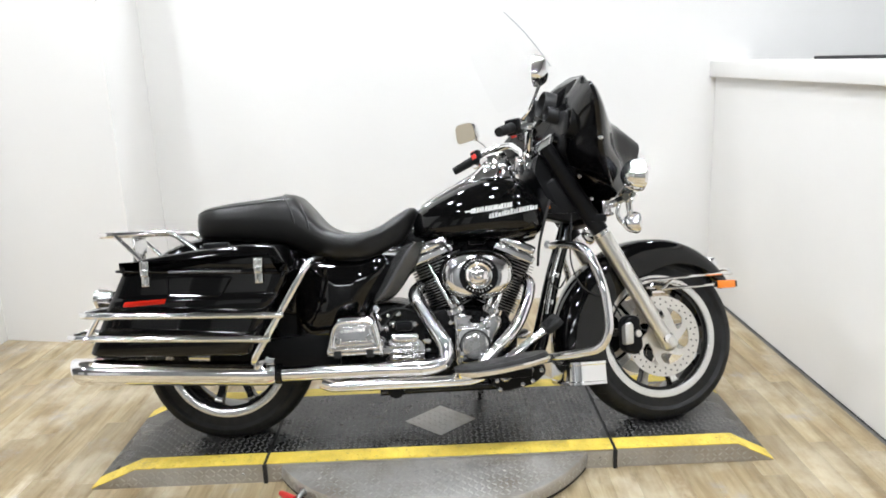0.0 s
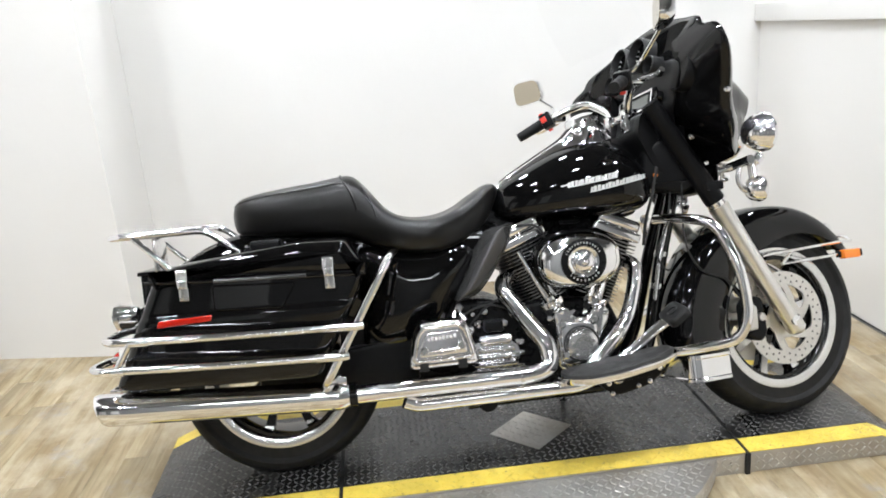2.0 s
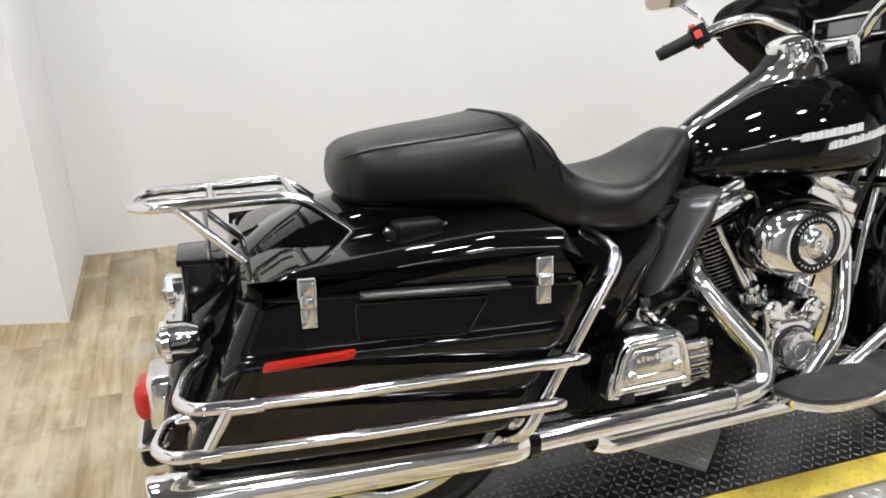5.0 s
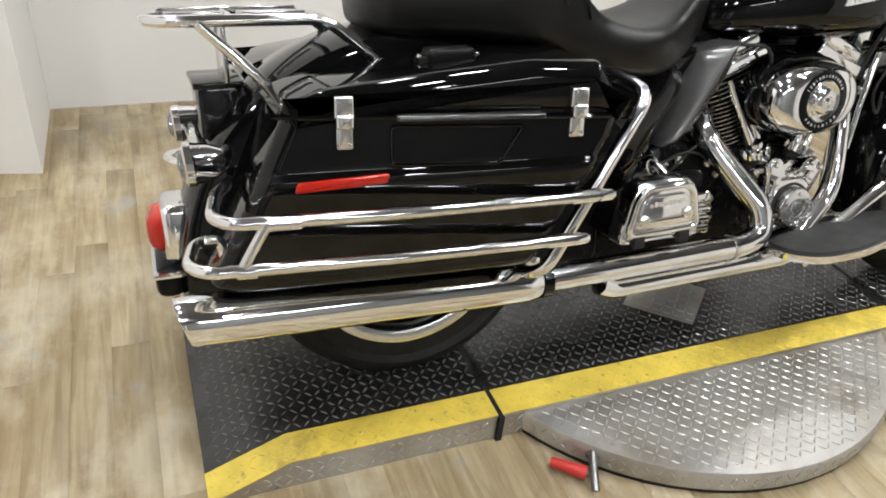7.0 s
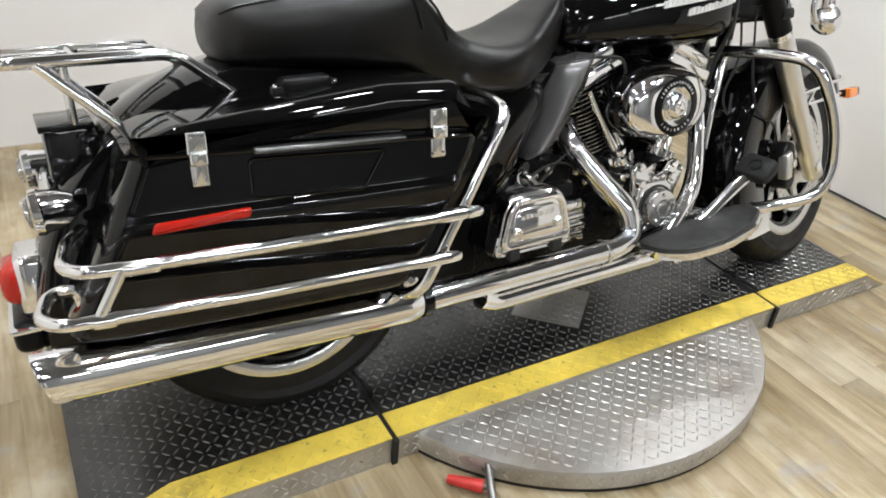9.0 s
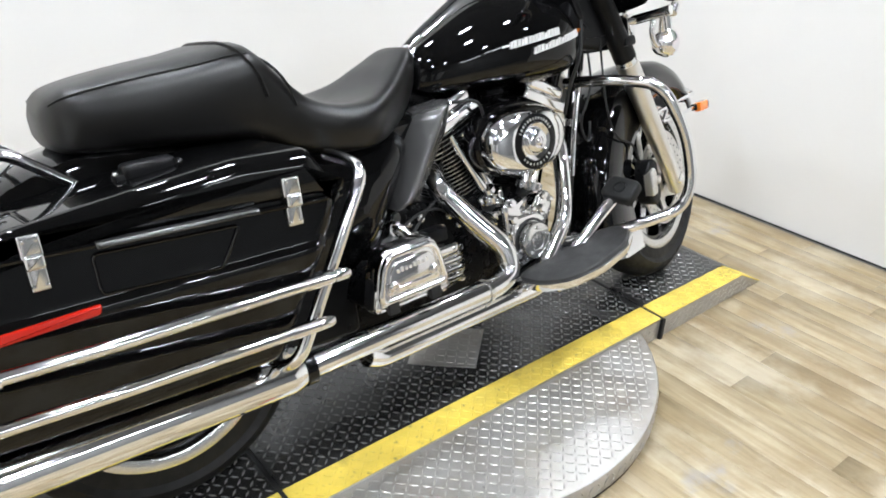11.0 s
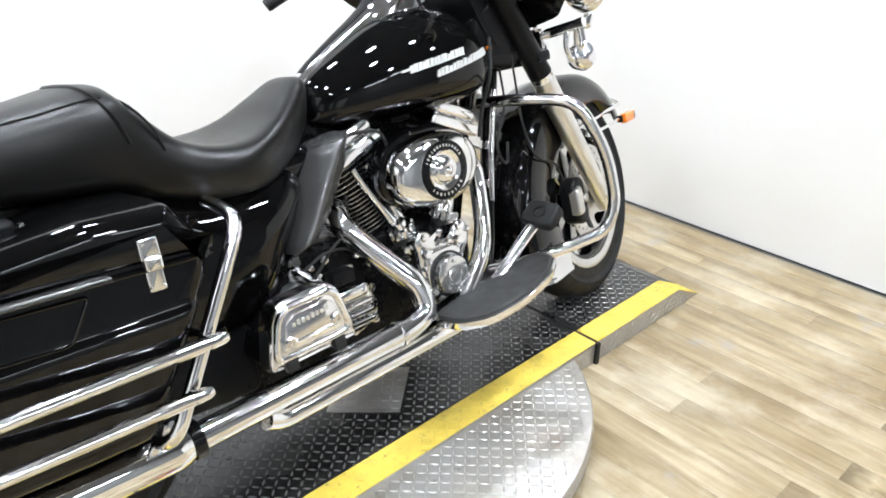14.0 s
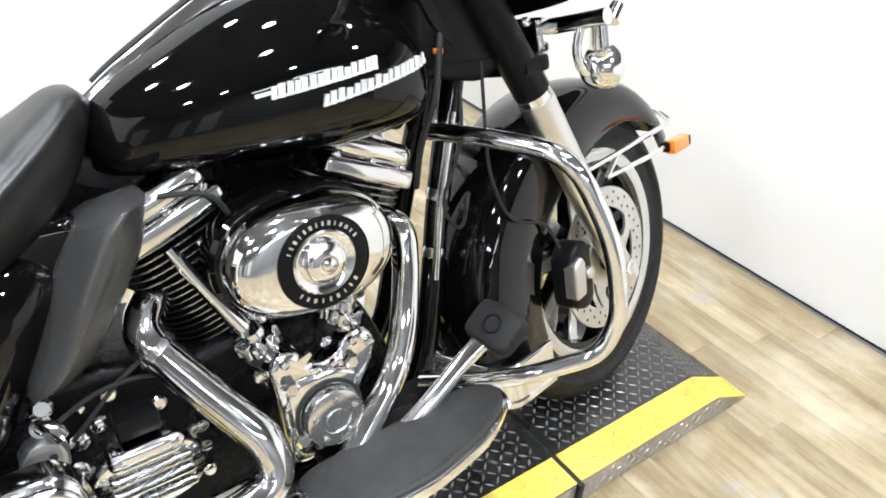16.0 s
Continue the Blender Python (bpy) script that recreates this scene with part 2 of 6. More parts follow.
soil(YELLOW, (0.09, 0.08, 0.06), 45.0, 0.6, 0.7, 0.7)
ALU = material("aluminium_treadplate", (0.46, 0.45, 0.43), 0.38, 0.7, vary=0.16, scale=9, bump=0.1, bump_scale=350)
soil(ALU, (0.27, 0.225, 0.165), 4.0, 0.42, 0.68, 0.7)
soil(ALU, (0.12, 0.11, 0.1), 40.0, 0.62, 0.72, 0.6)
soil(DECK, (0.1, 0.093, 0.08), 5.0, 0.52, 0.74, 0.22)
soil(DECK, (0.24, 0.22, 0.19), 55.0, 0.66, 0.74, 0.5)
ALUTOP = material("bright_tread_lozenge", (0.46, 0.452, 0.43), 0.36, 0.85, vary=0.25, scale=9)
# black rubber, and the dark inside of holes, slots and recesses put in as colour
GAP = material("black_rubber_and_dark_gap", (0.01, 0.01, 0.01), 0.7)
REDGRIP = material("red_handle_grip", (0.5, 0.03, 0.025), 0.42, vary=0.15, scale=60)
STEEL = material("dull_steel", (0.24, 0.235, 0.23), 0.42, 1.0, vary=0.15, scale=80)


def light_material(name, colour, strength):
    m = bpy.data.materials.new(name)
    m.use_nodes = True
    nt = m.node_tree
    nt.nodes.clear()
    e = nt.nodes.new("ShaderNodeEmission")
    e.inputs[0].default_value, e.inputs[1].default_value = (*colour, 1), strength
    o = nt.nodes.new("ShaderNodeOutputMaterial")
    nt.links.new(e.outputs[0], o.inputs[0])
    return m


LAMP = light_material("lamp_light", (0.95, 1.0, 1.06), LAMP_STRENGTH)
PANEL = light_material("panel_light", (0.95, 1.0, 1.05), PANEL_STRENGTH)


# ---- mesh helpers ----
def finish(bm, name, mat, angle=38):
    me = bpy.data.meshes.new(name)
    bmesh.ops.recalc_face_normals(bm, faces=bm.faces)
    bm.to_mesh(me)
    bm.free()
    for p in me.polygons:
        p.use_smooth = True
    me.set_sharp_from_angle(angle=radians(angle))
    for m in (mat if isinstance(mat, (list, tuple)) else [mat]):
        me.materials.append(m)
    return me


STEER_PIVOT = Vector((1.771, 0, 0))
STEER = Matrix.Translation(STEER_PIVOT) @ Matrix.Rotation(radians(14.5), 4, Vector((-math.sin(radians(26)), 0, math.cos(radians(26))))) @ Matrix.Translation(-STEER_PIVOT)


def part(name, bm, mat, parent, label="", fork=False, angle=38):
    if fork:
        bm.transform(STEER)
    ob = new(name, finish(bm, name, mat, angle))
    ob.parent = parent
    if label:
        tagged(ob, label)
    return ob


def box(bm, lo, hi, bev=0.0, m=None, seg=2):
    r = bmesh.ops.create_cube(bm, size=1.0)
    vs = r["verts"]
    c = [(a + b) / 2 for a, b in zip(lo, hi)]
    s = [abs(b - a) for a, b in zip(lo, hi)]
    for v in vs:
        v.co = Vector((v.co.x * s[0] + c[0], v.co.y * s[1] + c[1], v.co.z * s[2] + c[2]))
    if bev:
        es = list({e for v in vs for e in v.link_edges})
        o = bmesh.ops.bevel(bm, geom=es, offset=bev, segments=seg, affect="EDGES", profile=0.6)
        vs = list(set(o["verts"]) | {v for v in vs if v.is_valid})
    if m is not None:
        bmesh.ops.transform(bm, matrix=m, verts=[v for v in vs if v.is_valid])
    return bm


def rounded(pts, r, n=5):
    """A polyline with its inner corners rounded."""
    P = [Vector(p) for p in pts]
    out = [P[0]]
    for a, b, c in zip(P, P[1:], P[2:]):
        d1, d2 = (a - b), (c - b)
        k = min(r, d1.length * 0.48, d2.length * 0.48)
        s, e = b + d1.normalized() * k, b + d2.normalized() * k
        for i in range(n + 1):
            t = i / n
            out.append(s * (1 - t) ** 2 + b * 2 * t * (1 - t) + e * t ** 2)
    out.append(P[-1])
    return out


def tube(bm, pts, r, seg=12, bend=0.05, cap=True, radii=None, squash=1.0):
    P = rounded(pts, bend) if len(pts) > 2 and bend else [Vector(p) for p in pts]
    L = [0.0]
    for a, b in zip(P, P[1:]):
        L.append(L[-1] + (b - a).length)
    rings, up = [], None
    for i, p in enumerate(P):
        t = (P[min(i + 1, len(P) - 1)] - P[max(i - 1, 0)]).normalized()
        if up is None:
            up = t.orthogonal().normalized()
        up = (up - t * up.dot(t)).normalized()
        side = t.cross(up)
        rr = r
        if radii:
            f = L[i] / L[-1] * (len(radii) - 1)
            k = min(int(f), len(radii) - 2)
            rr = radii[k] + (radii[k + 1] - radii[k]) * (f - k)
        rings.append([bm.verts.new(p + (up * math.cos(2 * math.pi * j / seg) * squash + side * math.sin(2 * math.pi * j / seg)) * rr) for j in range(seg)])
    for a, b in zip(rings, rings[1:]):
        for j in range(seg):
            bm.faces.new((a[j], a[(j + 1) % seg], b[(j + 1) % seg], b[j]))
    if cap:
        bm.faces.new(rings[0][::-1])
        bm.faces.new(rings[-1])
    return bm


def lathe(bm, prof, origin, axis, seg=32, closed=False):
    """Turns the profile of (radius, along) round an axis."""
    ax = Vector(axis).normalized()
    u = ax.orthogonal().normalized()
    w = ax.cross(u)
    o = Vector(origin)
    rings = []
    for r, h in prof:
        if r < 1e-6:
            rings.append([bm.verts.new(o + ax * h)])
        else:
            rings.append([bm.verts.new(o + ax * h + (u * math.cos(2 * math.pi * j / seg) + w * math.sin(2 * math.pi * j / seg)) * r) for j in range(seg)])
    pairs = list(zip(rings, rings[1:])) + ([(rings[-1], rings[0])] if closed else [])
    for a, b in pairs:
        for j in range(seg):
            k = (j + 1) % seg
            if len(a) == 1 and len(b) == 1:
                continue
            if len(a) == 1:
                bm.faces.new((a[0], b[j], b[k]))
            elif len(b) == 1:
                bm.faces.new((a[j], a[k], b[0]))
            else:
                bm.faces.new((a[j], a[k], b[k], b[j]))
    return bm


def loft(bm, rings, cap=True, closed=True):
    R = [[bm.verts.new(p) for p in ring] for ring in rings]
    n = len(R[0])
    for a, b in zip(R, R[1:]):
        for j in range(n if closed else n - 1):
            k = (j + 1) % n
            bm.faces.new((a[j], a[k], b[k], b[j]))
    if cap:
        bm.faces.new(R[0][::-1])
        bm.faces.new(R[-1])
    return bm


def smooth2d(poly, r, n=4):
    """A closed outline of (u, v) with rounded corners."""
    out = []
    k = len(poly)
    for i in range(k):
        a, b, c = Vector(poly[i - 1]), Vector(poly[i]), Vector(poly[(i + 1) % k])
        d1, d2 = a - b, c - b
        q = min(r, d1.length * 0.45, d2.length * 0.45)
        s, e = b + d1.normalized() * q, b + d2.normalized() * q
        for j in range(n + 1):
            t = j / n
            out.append(s * (1 - t) ** 2 + b * 2 * t * (1 - t) + e * t ** 2)
    return out


def slab(bm, poly, y0, y1, r=0.0, edge=0.0, n=4, place=None, steps=3):
    """A side outline in (x, z), given depth from y0 to y1; edge rounds the rim at y1 over that radius."""
    o = smooth2d(poly, r, n) if r else [Vector(p) for p in poly]
    c = sum(o, Vector((0, 0))) / len(o)
    f = place or (lambda u, v, y: Vector((u, y, v)))
    sgn = 1 if y1 > y0 else -1
    lay = [(y0, 0.0)]
    if edge:
        for i in range(steps + 1):
            a = math.pi / 2 * i / steps
            lay.append((y1 - sgn * edge * (1 - math.sin(a)), edge * (1 - math.cos(a))))
    else:
        lay.append((y1, 0.0))
    rings = []
    m = len(o)
    for y, ins in lay:
        ring = []
        for i, p in enumerate(o):
            d = (o[(i + 1) % m] - o[i - 1])
            nrm = Vector((d.y, -d.x))
            nrm = nrm.normalized() if nrm.length else Vector((0, 0))
            if nrm.dot(p - c) < 0:
                nrm = -nrm
            q = p - nrm * ins
            ring.append(f(q.x, q.y, y))
        rings.append(ring)
    return loft(bm, rings)


def interp(table, x):
    """Smooth values from rows of (x, a, b, ...)."""
    if x <= table[0][0]:
        return table[0][1:]
    for i, (p, q) in enumerate(zip(table, table[1:])):
        if x <= q[0]:
            t = (x - p[0]) / (q[0] - p[0])
            a = table[max(i - 1, 0)]
            d = table[min(i + 2, len(table) - 1)]
            out = []
            for k in range(1, len(p)):
                m0 = (q[k] - a[k]) / max(q[0] - a[0], 1e-6) * (q[0] - p[0])
                m1 = (d[k] - p[k]) / max(d[0] - p[0], 1e-6) * (q[0] - p[0])
                out.append((2 * t ** 3 - 3 * t ** 2 + 1) * p[k] + (t ** 3 - 2 * t ** 2 + t) * m0 + (-2 * t ** 3 + 3 * t ** 2) * q[k] + (t ** 3 - t ** 2) * m1)
            return out
    return table[-1][1:]


def empty(name):
    return new(name)


# ---- the setting ----
def structure(name, lo, hi, mat, label, bev=0.0):
    bm = bmesh.new()
    box(bm, lo, hi, bev)
    return tagged(new(name, finish(bm, name, mat)), label, "wall" if "wall" in name else name.split("_")[0], kind="structure")


floor = structure("floor", (-6, -8, -0.06), (8, 6, -0.004), SUBFLOOR, "pale greige oak plank floor, matt and scuffed")
structure("wall_back", (-0.79, 1.715, 0), (5.2, 1.85, 2.4), WALL, "plain white painted partition behind the motorcycle")
bm = bmesh.new()
slab(bm, [(-0.793, 1.19), (-0.7905, 1.85), (-1.63, 1.85), (-1.63, 1.36)], 0.0, 2.4, place=lambda u, v, y: Vector((u, v, y)))
tagged(new("wall_return", finish(bm, "wall_return", WALL)), "white painted return of the back partition", "wall", kind="structure")
structure("wall_side", (-1.75, -1.2, 0), (-1.63, 1.85, 2.4), WALL, "white painted side partition")
structure("wall_low", (2.462, -3.2, 0.004), (2.6, 1.713, 1.285), WALL, "white half-height partition wall")
structure("wall_low_cap", (2.427, -3.22, 1.285), (2.63, 1.713, 1.372), WALL, "white boxed cap on the half-height wall", 0.004)
structure("trim", (2.4585, -3.2, 0.0), (2.6, 1.713, 0.004), GAP, "thin dark gap along the foot of the half wall")
structure("wall_far_east", (7.0, -8, 0), (7.2, 6, 4.4), WALL, "plain far wall closing the shop")
# west and south walls are added out of view, dark for the reflections
structure("wall_far_west", (-6.2, -8, 0), (-6.0, 6, 4.4), UNSEEN_WALL, "plain far wall closing the shop")
structure("wall_far_north", (-6, 5.0, 0), (7, 5.2, 4.4), WALL, "plain far wall closing the shop")
structure("wall_far_south", (-6, -7.2, 0), (7, -7.0, 4.4), UNSEEN_WALL, "plain far wall closing the shop")
# pale upright panels added out of view to brighten reflections in the gloss bags
for k, (lo, hi) in enumerate((((-5.3, -6.998, 0.0), (-4.3, -6.94, 2.5)), ((-3.6, -6.998, 0.0), (-2.6, -6.94, 2.5)), ((-5.998, -5.4, 0.0), (-5.94, -4.2, 2.5)))):
    d = structure("door_%d" % (k + 1), lo, hi, WALL, "plain white shop door on the far wall", 0.004)
    bm = bmesh.new()
    p = Vector(((lo[0] + hi[0]) / 2, (lo[1] + hi[1]) / 2, 1.0))
    q = p + (Vector((0.38, 0.06, 0)) if k < 2 else Vector((0.06, 0.45, 0)))
    tube(bm, [q, q + Vector((0, 0, 0.14))], 0.012, 8)
    part("door_handle", bm, STEEL, d)
structure("ceiling", (-6.2, -8.2, 4.4), (7.2, 5.2, 4.5), CEIL, "dull grey shop ceiling with small round lamps")

_cable = empty("wall_top_cable")
_bm = bmesh.new()
tube(_bm, [(2.605, 0.86, 1.3795), (2.6, 0.5, 1.3795), (2.585, 0.0, 1.3795), (2.6, -1.4, 1.3795), (2.59, -2.6, 1.3795)], 0.0075, 8, 0.1)
part("cable_run", _bm, GAP, _cable)
tagged(_cable, "thin black cable lying along the half wall's cap", "cable")

_lamp = empty("ceiling_lamp")
_bm = bmesh.new()
lathe(_bm, [(0.0, 0.0), (0.13, 0.0), (0.13, 0.004), (0.0, 0.004)], (0, 0, -0.102), (0, 0, 1), 20)
part("diffuser", _bm, LAMP, _lamp)
_bm = bmesh.new()
lathe(_bm, [(0.0, 0.1), (0.04, 0.1), (0.055, 0.02), (0.142, -0.03), (0.147, -0.1), (0.139, -0.1), (0.134, -0.03), (0.0, -0.02)], (0, 0, 0), (0, 0, 1), 20)
part("housing", _bm, CAST, _lamp)
tagged(_lamp, "small round white ceiling lamp in a metal housing", "lamp", "ceiling lamps")
for _k, (x, y) in enumerate(((-1.6, 0.9), (-1.6, -0.85), (-3.0, -3.6), (-2.0, -4.6), (0.2, -1.5), (0.7, 0.5), (1.65, -1.3), (2.45, -1.1), (0.4, 2.2), (3.5, 0.9), (2.8, -3.6), (0.5, -4.6), (-0.8, 3.1))):
    m = Matrix.Translation((x, y, 4.3))
    if _k == 0:
        _lamp.matrix_basis = m
    else:
        copy_thing(_lamp, m)

_strip = empty("panel_light")
_bm = bmesh.new()
box(_bm, (-0.72, -0.18, -0.064), (0.72, 0.18, -0.06))
part("diffuser", _bm, PANEL, _strip)
_bm = bmesh.new()
box(_bm, (-0.76, -0.22, -0.058), (0.76, 0.22, 0.04), 0.01)
for u in (-0.6, 0.6):
    tube(_bm, [(u, 0, 0.04), (u, 0, 1.0)], 0.006, 6)
part("housing", _bm, CAST, _strip)
tagged(_strip, "long white panel light hung from the shop ceiling", "lamp", "panel lights")
for _k, (x, y) in enumerate(((1.2, -5.8), (-0.5, -6.3))):
    m = Matrix.Translation((x, y, 3.4))
    if _k == 0:
        _strip.matrix_basis = m
    else:
        copy_thing(_strip, m)


# ---- the wheel lift with its turntable ----
def lozenges(name, spots, z_of, mat, parent, size=(0.0104, 0.0028, 0.002), face=None):
    """Raised treads of a treadplate, one joined mesh."""
    V, F = [], []
    a, b, h = size
    for i, (x, y, turn) in enumerate(spots):
        c, s = math.cos(turn), math.sin(turn)
        base = len(V)
        for u, v, w in ((-a, 0, 0), (0, -b, 0), (a, 0, 0), (0, b, 0), (-a * 0.62, 0, h), (a * 0.62, 0, h)):
            dx, dy = u * c - v * s, u * s + v * c
            V.append(face(x + dx, y + dy, w) if face else (x + dx, y + dy, z_of(x + dx, y + dy) + w))
        F += [(base, base + 1, base + 4), (base + 1, base + 2, base + 5), (base + 1, base + 5, base + 4), (base + 2, base + 3, base + 5), (base + 3, base, base + 4), (base + 3, base + 4, base + 5)]
    me = bpy.data.meshes.new(name)
    me.from_pydata(V, [], F)
    me.materials.append(mat)
    ob = new(name, me)
    ob.parent = parent
    return tagged(ob, kind="stuff")


def grid_spots(x0, x1, y0, y1, keep=lambda x, y: True, pitch=0.0205):
    out = []
    for i in range(int((x1 - x0) / pitch) + 1):
        for j in range(int((y1 - y0) / pitch) + 1):
            x, y = x0 + i * pitch, y0 + j * pitch
            if keep(x, y):
                out.append((x, y, radians(45) if (i + j) % 2 else radians(-45)))
    return out


TOP = 0.07
LX0, LX1, LS, RS, RX1, RX2 = -0.435, -0.27, 0.188, 1.432, 1.868, 2.0
PY0, PY1 = -0.277, 0.345


def deck_z(x):
    if x < LX1:
        return max(0.002, TOP * (x - LX0) / (LX1 - LX0))
    if x > RX1:
        return max(0.002, TOP * (RX2 - x) / (RX2 - RX1))
    return TOP


lift = empty("wheel_lift")
tagged(lift, "treadplate wheel lift with yellow edge stripes on the floor", "vehicle lift")
for nm, xs in (("ramp_section", (LX0, LX1, LS - 0.006)), ("centre_section", (LS + 0.006, RS - 0.006)), ("ramp_section", (RS + 0.006, RX1, RX2))):
    bm = bmesh.new()
    if nm == "centre_section":
        box(bm, (xs[0], PY0, TOP - 0.006), (xs[1], PY1, TOP), 0.0)
    else:
        lo = 0.0
        poly = [(x, deck_z(x)) for x in xs] + [(xs[-1], 0.0), (xs[0], 0.0)]
        poly = [p for i, p in enumerate(poly) if i == 0 or (Vector(p) - Vector(poly[i - 1])).length > 0.003]
        slab(bm, poly, PY0, PY1)
    sec = part(nm, bm, ALU, lift, "aluminium treadplate skirt")
    for a, b, mt, nm2 in ((PY0, -0.2, YELLOW, "yellow_stripe"), (-0.2, 0.27, DECK, "deck_sheet"), (0.27, PY1, YELLOW, "yellow_stripe")):
        bm = bmesh.new()
        up = [(x, deck_z(x) + 0.0035) for x in xs]
        dn = [(x, deck_z(x) + 0.0005) for x in xs[::-1]]
        slab(bm, up + dn, a + (0.0 if a == PY0 else 0.0005), b)
        part(nm2, bm, mt, sec, "dark worn treadplate" if mt is DECK else "yellow safety stripe")
bm = bmesh.new()
box(bm, (LS + 0.006, PY0, 0.0), (0.27, PY0 + 0.02, TOP - 0.007))
part("skirt", bm, ALU, lift)
bm = bmesh.new()
box(bm, (1.315, PY0, 0.0), (RS - 0.006, PY0 + 0.02, TOP - 0.007))
part("skirt", bm, ALU, lift)
for x in (LS, RS):
    bm = bmesh.new()
    box(bm, (x - 0.0065, PY0 - 0.006, 0.0), (x + 0.0065, PY1, TOP + 0.001))
    box(bm, (x - 0.0065, PY0 - 0.01, 0.0), (x + 0.0065, PY0 - 0.004, TOP + 0.002))
    part("joint_seal", bm, GAP, lift, "black rubber joint seal")
TC, TR = (0.79, 0.03), 0.625
bm = bmesh.new()
lathe(bm, [(0.0, 0.014), (TR, 0.014), (TR, 0.056), (TR - 0.004, 0.062), (0.0, 0.062)], (*TC, 0), (0, 0, 1), 96)
disc = part("turntable_disc", bm, ALU, lift, "round aluminium treadplate turntable")
bm = bmesh.new()
lathe(bm, [(TR - 0.015, 0.0), (TR - 0.004, 0.0), (TR - 0.004, 0.0135), (TR - 0.015, 0.0135)], (*TC, 0), (0, 0, 1), 64, closed=True)
part("base_ring", bm, GAP, disc, "black rubber base ring")
lozenges("disc_tread", grid_spots(0.15, 1.43, -0.6, PY0 - 0.012, lambda x, y: (x - TC[0]) ** 2 + (y - TC[1]) ** 2 < (TR - 0.018) ** 2), lambda x, y: 0.062, ALUTOP, disc)
rim_spots = [(i * 0.026, j * 0.019 + 0.026, radians(50 if (i + j) % 2 else -50)) for i in range(int(2 * math.pi * TR / 0.026)) for j in range(2)]
lozenges("rim_tread", rim_spots, None, ALUTOP, disc, (0.01, 0.0027, 0.0018), face=lambda u, v, w: (TC[0] + (TR + w) * math.cos(u / TR), TC[1] + (TR + w) * math.sin(u / TR), v))
_dia = lambda x, y: abs(x - 0.815) / 0.142 + abs(y + 0.002) / 0.128
lozenges("deck_tread", [s for s in grid_spots(LX0 + 0.03, RX2 - 0.02, -0.185, 0.26) if _dia(s[0], s[1]) > 1.05 and abs(s[0] - LS) > 0.018 and abs(s[0] - RS) > 0.018], lambda x, y: deck_z(x) + 0.0035, DECKTOP, lift)
lozenges("stripe_tread", [s for s in grid_spots(LX0 + 0.03, RX2 - 0.02, PY0 + 0.012, -0.205) if abs(s[0] - LS) > 0.018 and abs(s[0] - RS) > 0.018], lambda x, y: deck_z(x) + 0.0035, YELLOW, lift)
skirt_spots = [(LX0 + 0.05 + i * 0.0215, 0.014 + j * 0.019, radians(42) if (i + j) % 2 else radians(-42)) for i in range(112) for j in range(3)]
skirt_spots = [s for s in skirt_spots if s[1] < deck_z(s[0]) - 0.012 and (s[0] < 0.25 or s[0] > 1.33) and abs(s[0] - LS) > 0.02 and abs(s[0] - RS) > 0.02 and s[0] < RX2 - 0.02]
lozenges("skirt_tread", skirt_spots, None, ALUTOP, lift, (0.0104, 0.003, 0.002), face=lambda u, v, w: (u, PY0 - w, v))
bm = bmesh.new()
slab(bm, [(0.815 - 0.138, -0.002), (0.815, -0.126), (0.815 + 0.138, -0.002), (0.815, 0.122)], TOP + 0.003, TOP + 0.006, place=lambda u, v, y: Vector((u, v, y)))
dia = part("diamond_plate", bm, ALU, lift, "bright diamond-shaped treadplate patch")
lozenges("diamond_tread", [s for s in grid_spots(0.67, 0.96, -0.13, 0.13) if _dia(s[0], s[1]) < 0.9], lambda x, y: TOP + 0.006, ALUTOP, dia)

pin = empty("locking_pin")
tagged(pin, "steel locking lever with a red rubber grip on the floor", "hand tool")
bm = bmesh.new()
tube(bm, [(0.262, -0.388, 0.022), (0.268, -0.393, 0.022), (0.315, -0.437, 0.024), (0.32, -0.441, 0.024)], 0.015, 14, 0.0, radii=[0.009, 0.0155, 0.0155, 0.015])
part("grip", bm, REDGRIP, pin, "red rubber grip")
bm = bmesh.new()
tube(bm, [(0.318, -0.44, 0.024), (0.33, -0.45, 0.026)], 0.006, 8)
tube(bm, [(0.35, -0.405, 0.045), (0.338, -0.435, 0.04), (0.322, -0.482, 0.014)], 0.009, 10, 0.01)
lathe(bm, [(0, 0), (0.015, 0), (0.015, 0.012), (0, 0.012)], (0.347, -0.412, 0.034), (0.2, -0.3, 1), 6)
part("lever", bm, STEEL, pin, "zinc plated steel lever")


# ---- the motorcycle, leaning on its side stand with the bars turned ----
bike = empty("motorcycle")
bike.matrix_basis = Matrix.Translation((0, -0.04, 0.075)) @ Matrix.Rotation(radians(-12.5), 4, "X")
tagged(bike, "black touring motorcycle with chrome engine, saddlebags and fork fairing", "motorcycle")

# tank: half-width, crown, floor along x
TANK = [(0.745, 0.05, 0.8, 0.722), (0.78, 0.085, 0.832, 0.712), (0.86, 0.13, 0.878, 0.703), (0.95, 0.163, 0.92, 0.697), (1.04, 0.182, 0.945, 0.695), (1.12, 0.188, 0.942, 0.697), (1.175, 0.178, 0.915, 0.703), (1.21, 0.152, 0.872, 0.715), (1.23, 0.115, 0.83, 0.735), (1.24, 0.06, 0.79, 0.755)]


def tank_side(x, z, side=-1):
    w, top, bot = interp(TANK, x)
    zc = bot + (top - bot) * 0.42
    h = (top - zc) if z > zc else (zc - bot)
    q = min(abs((z - zc) / h), 0.999)
    e = 2.2 if z > zc else 2.8
    return side * w * (1 - q ** e) ** (1 / e)


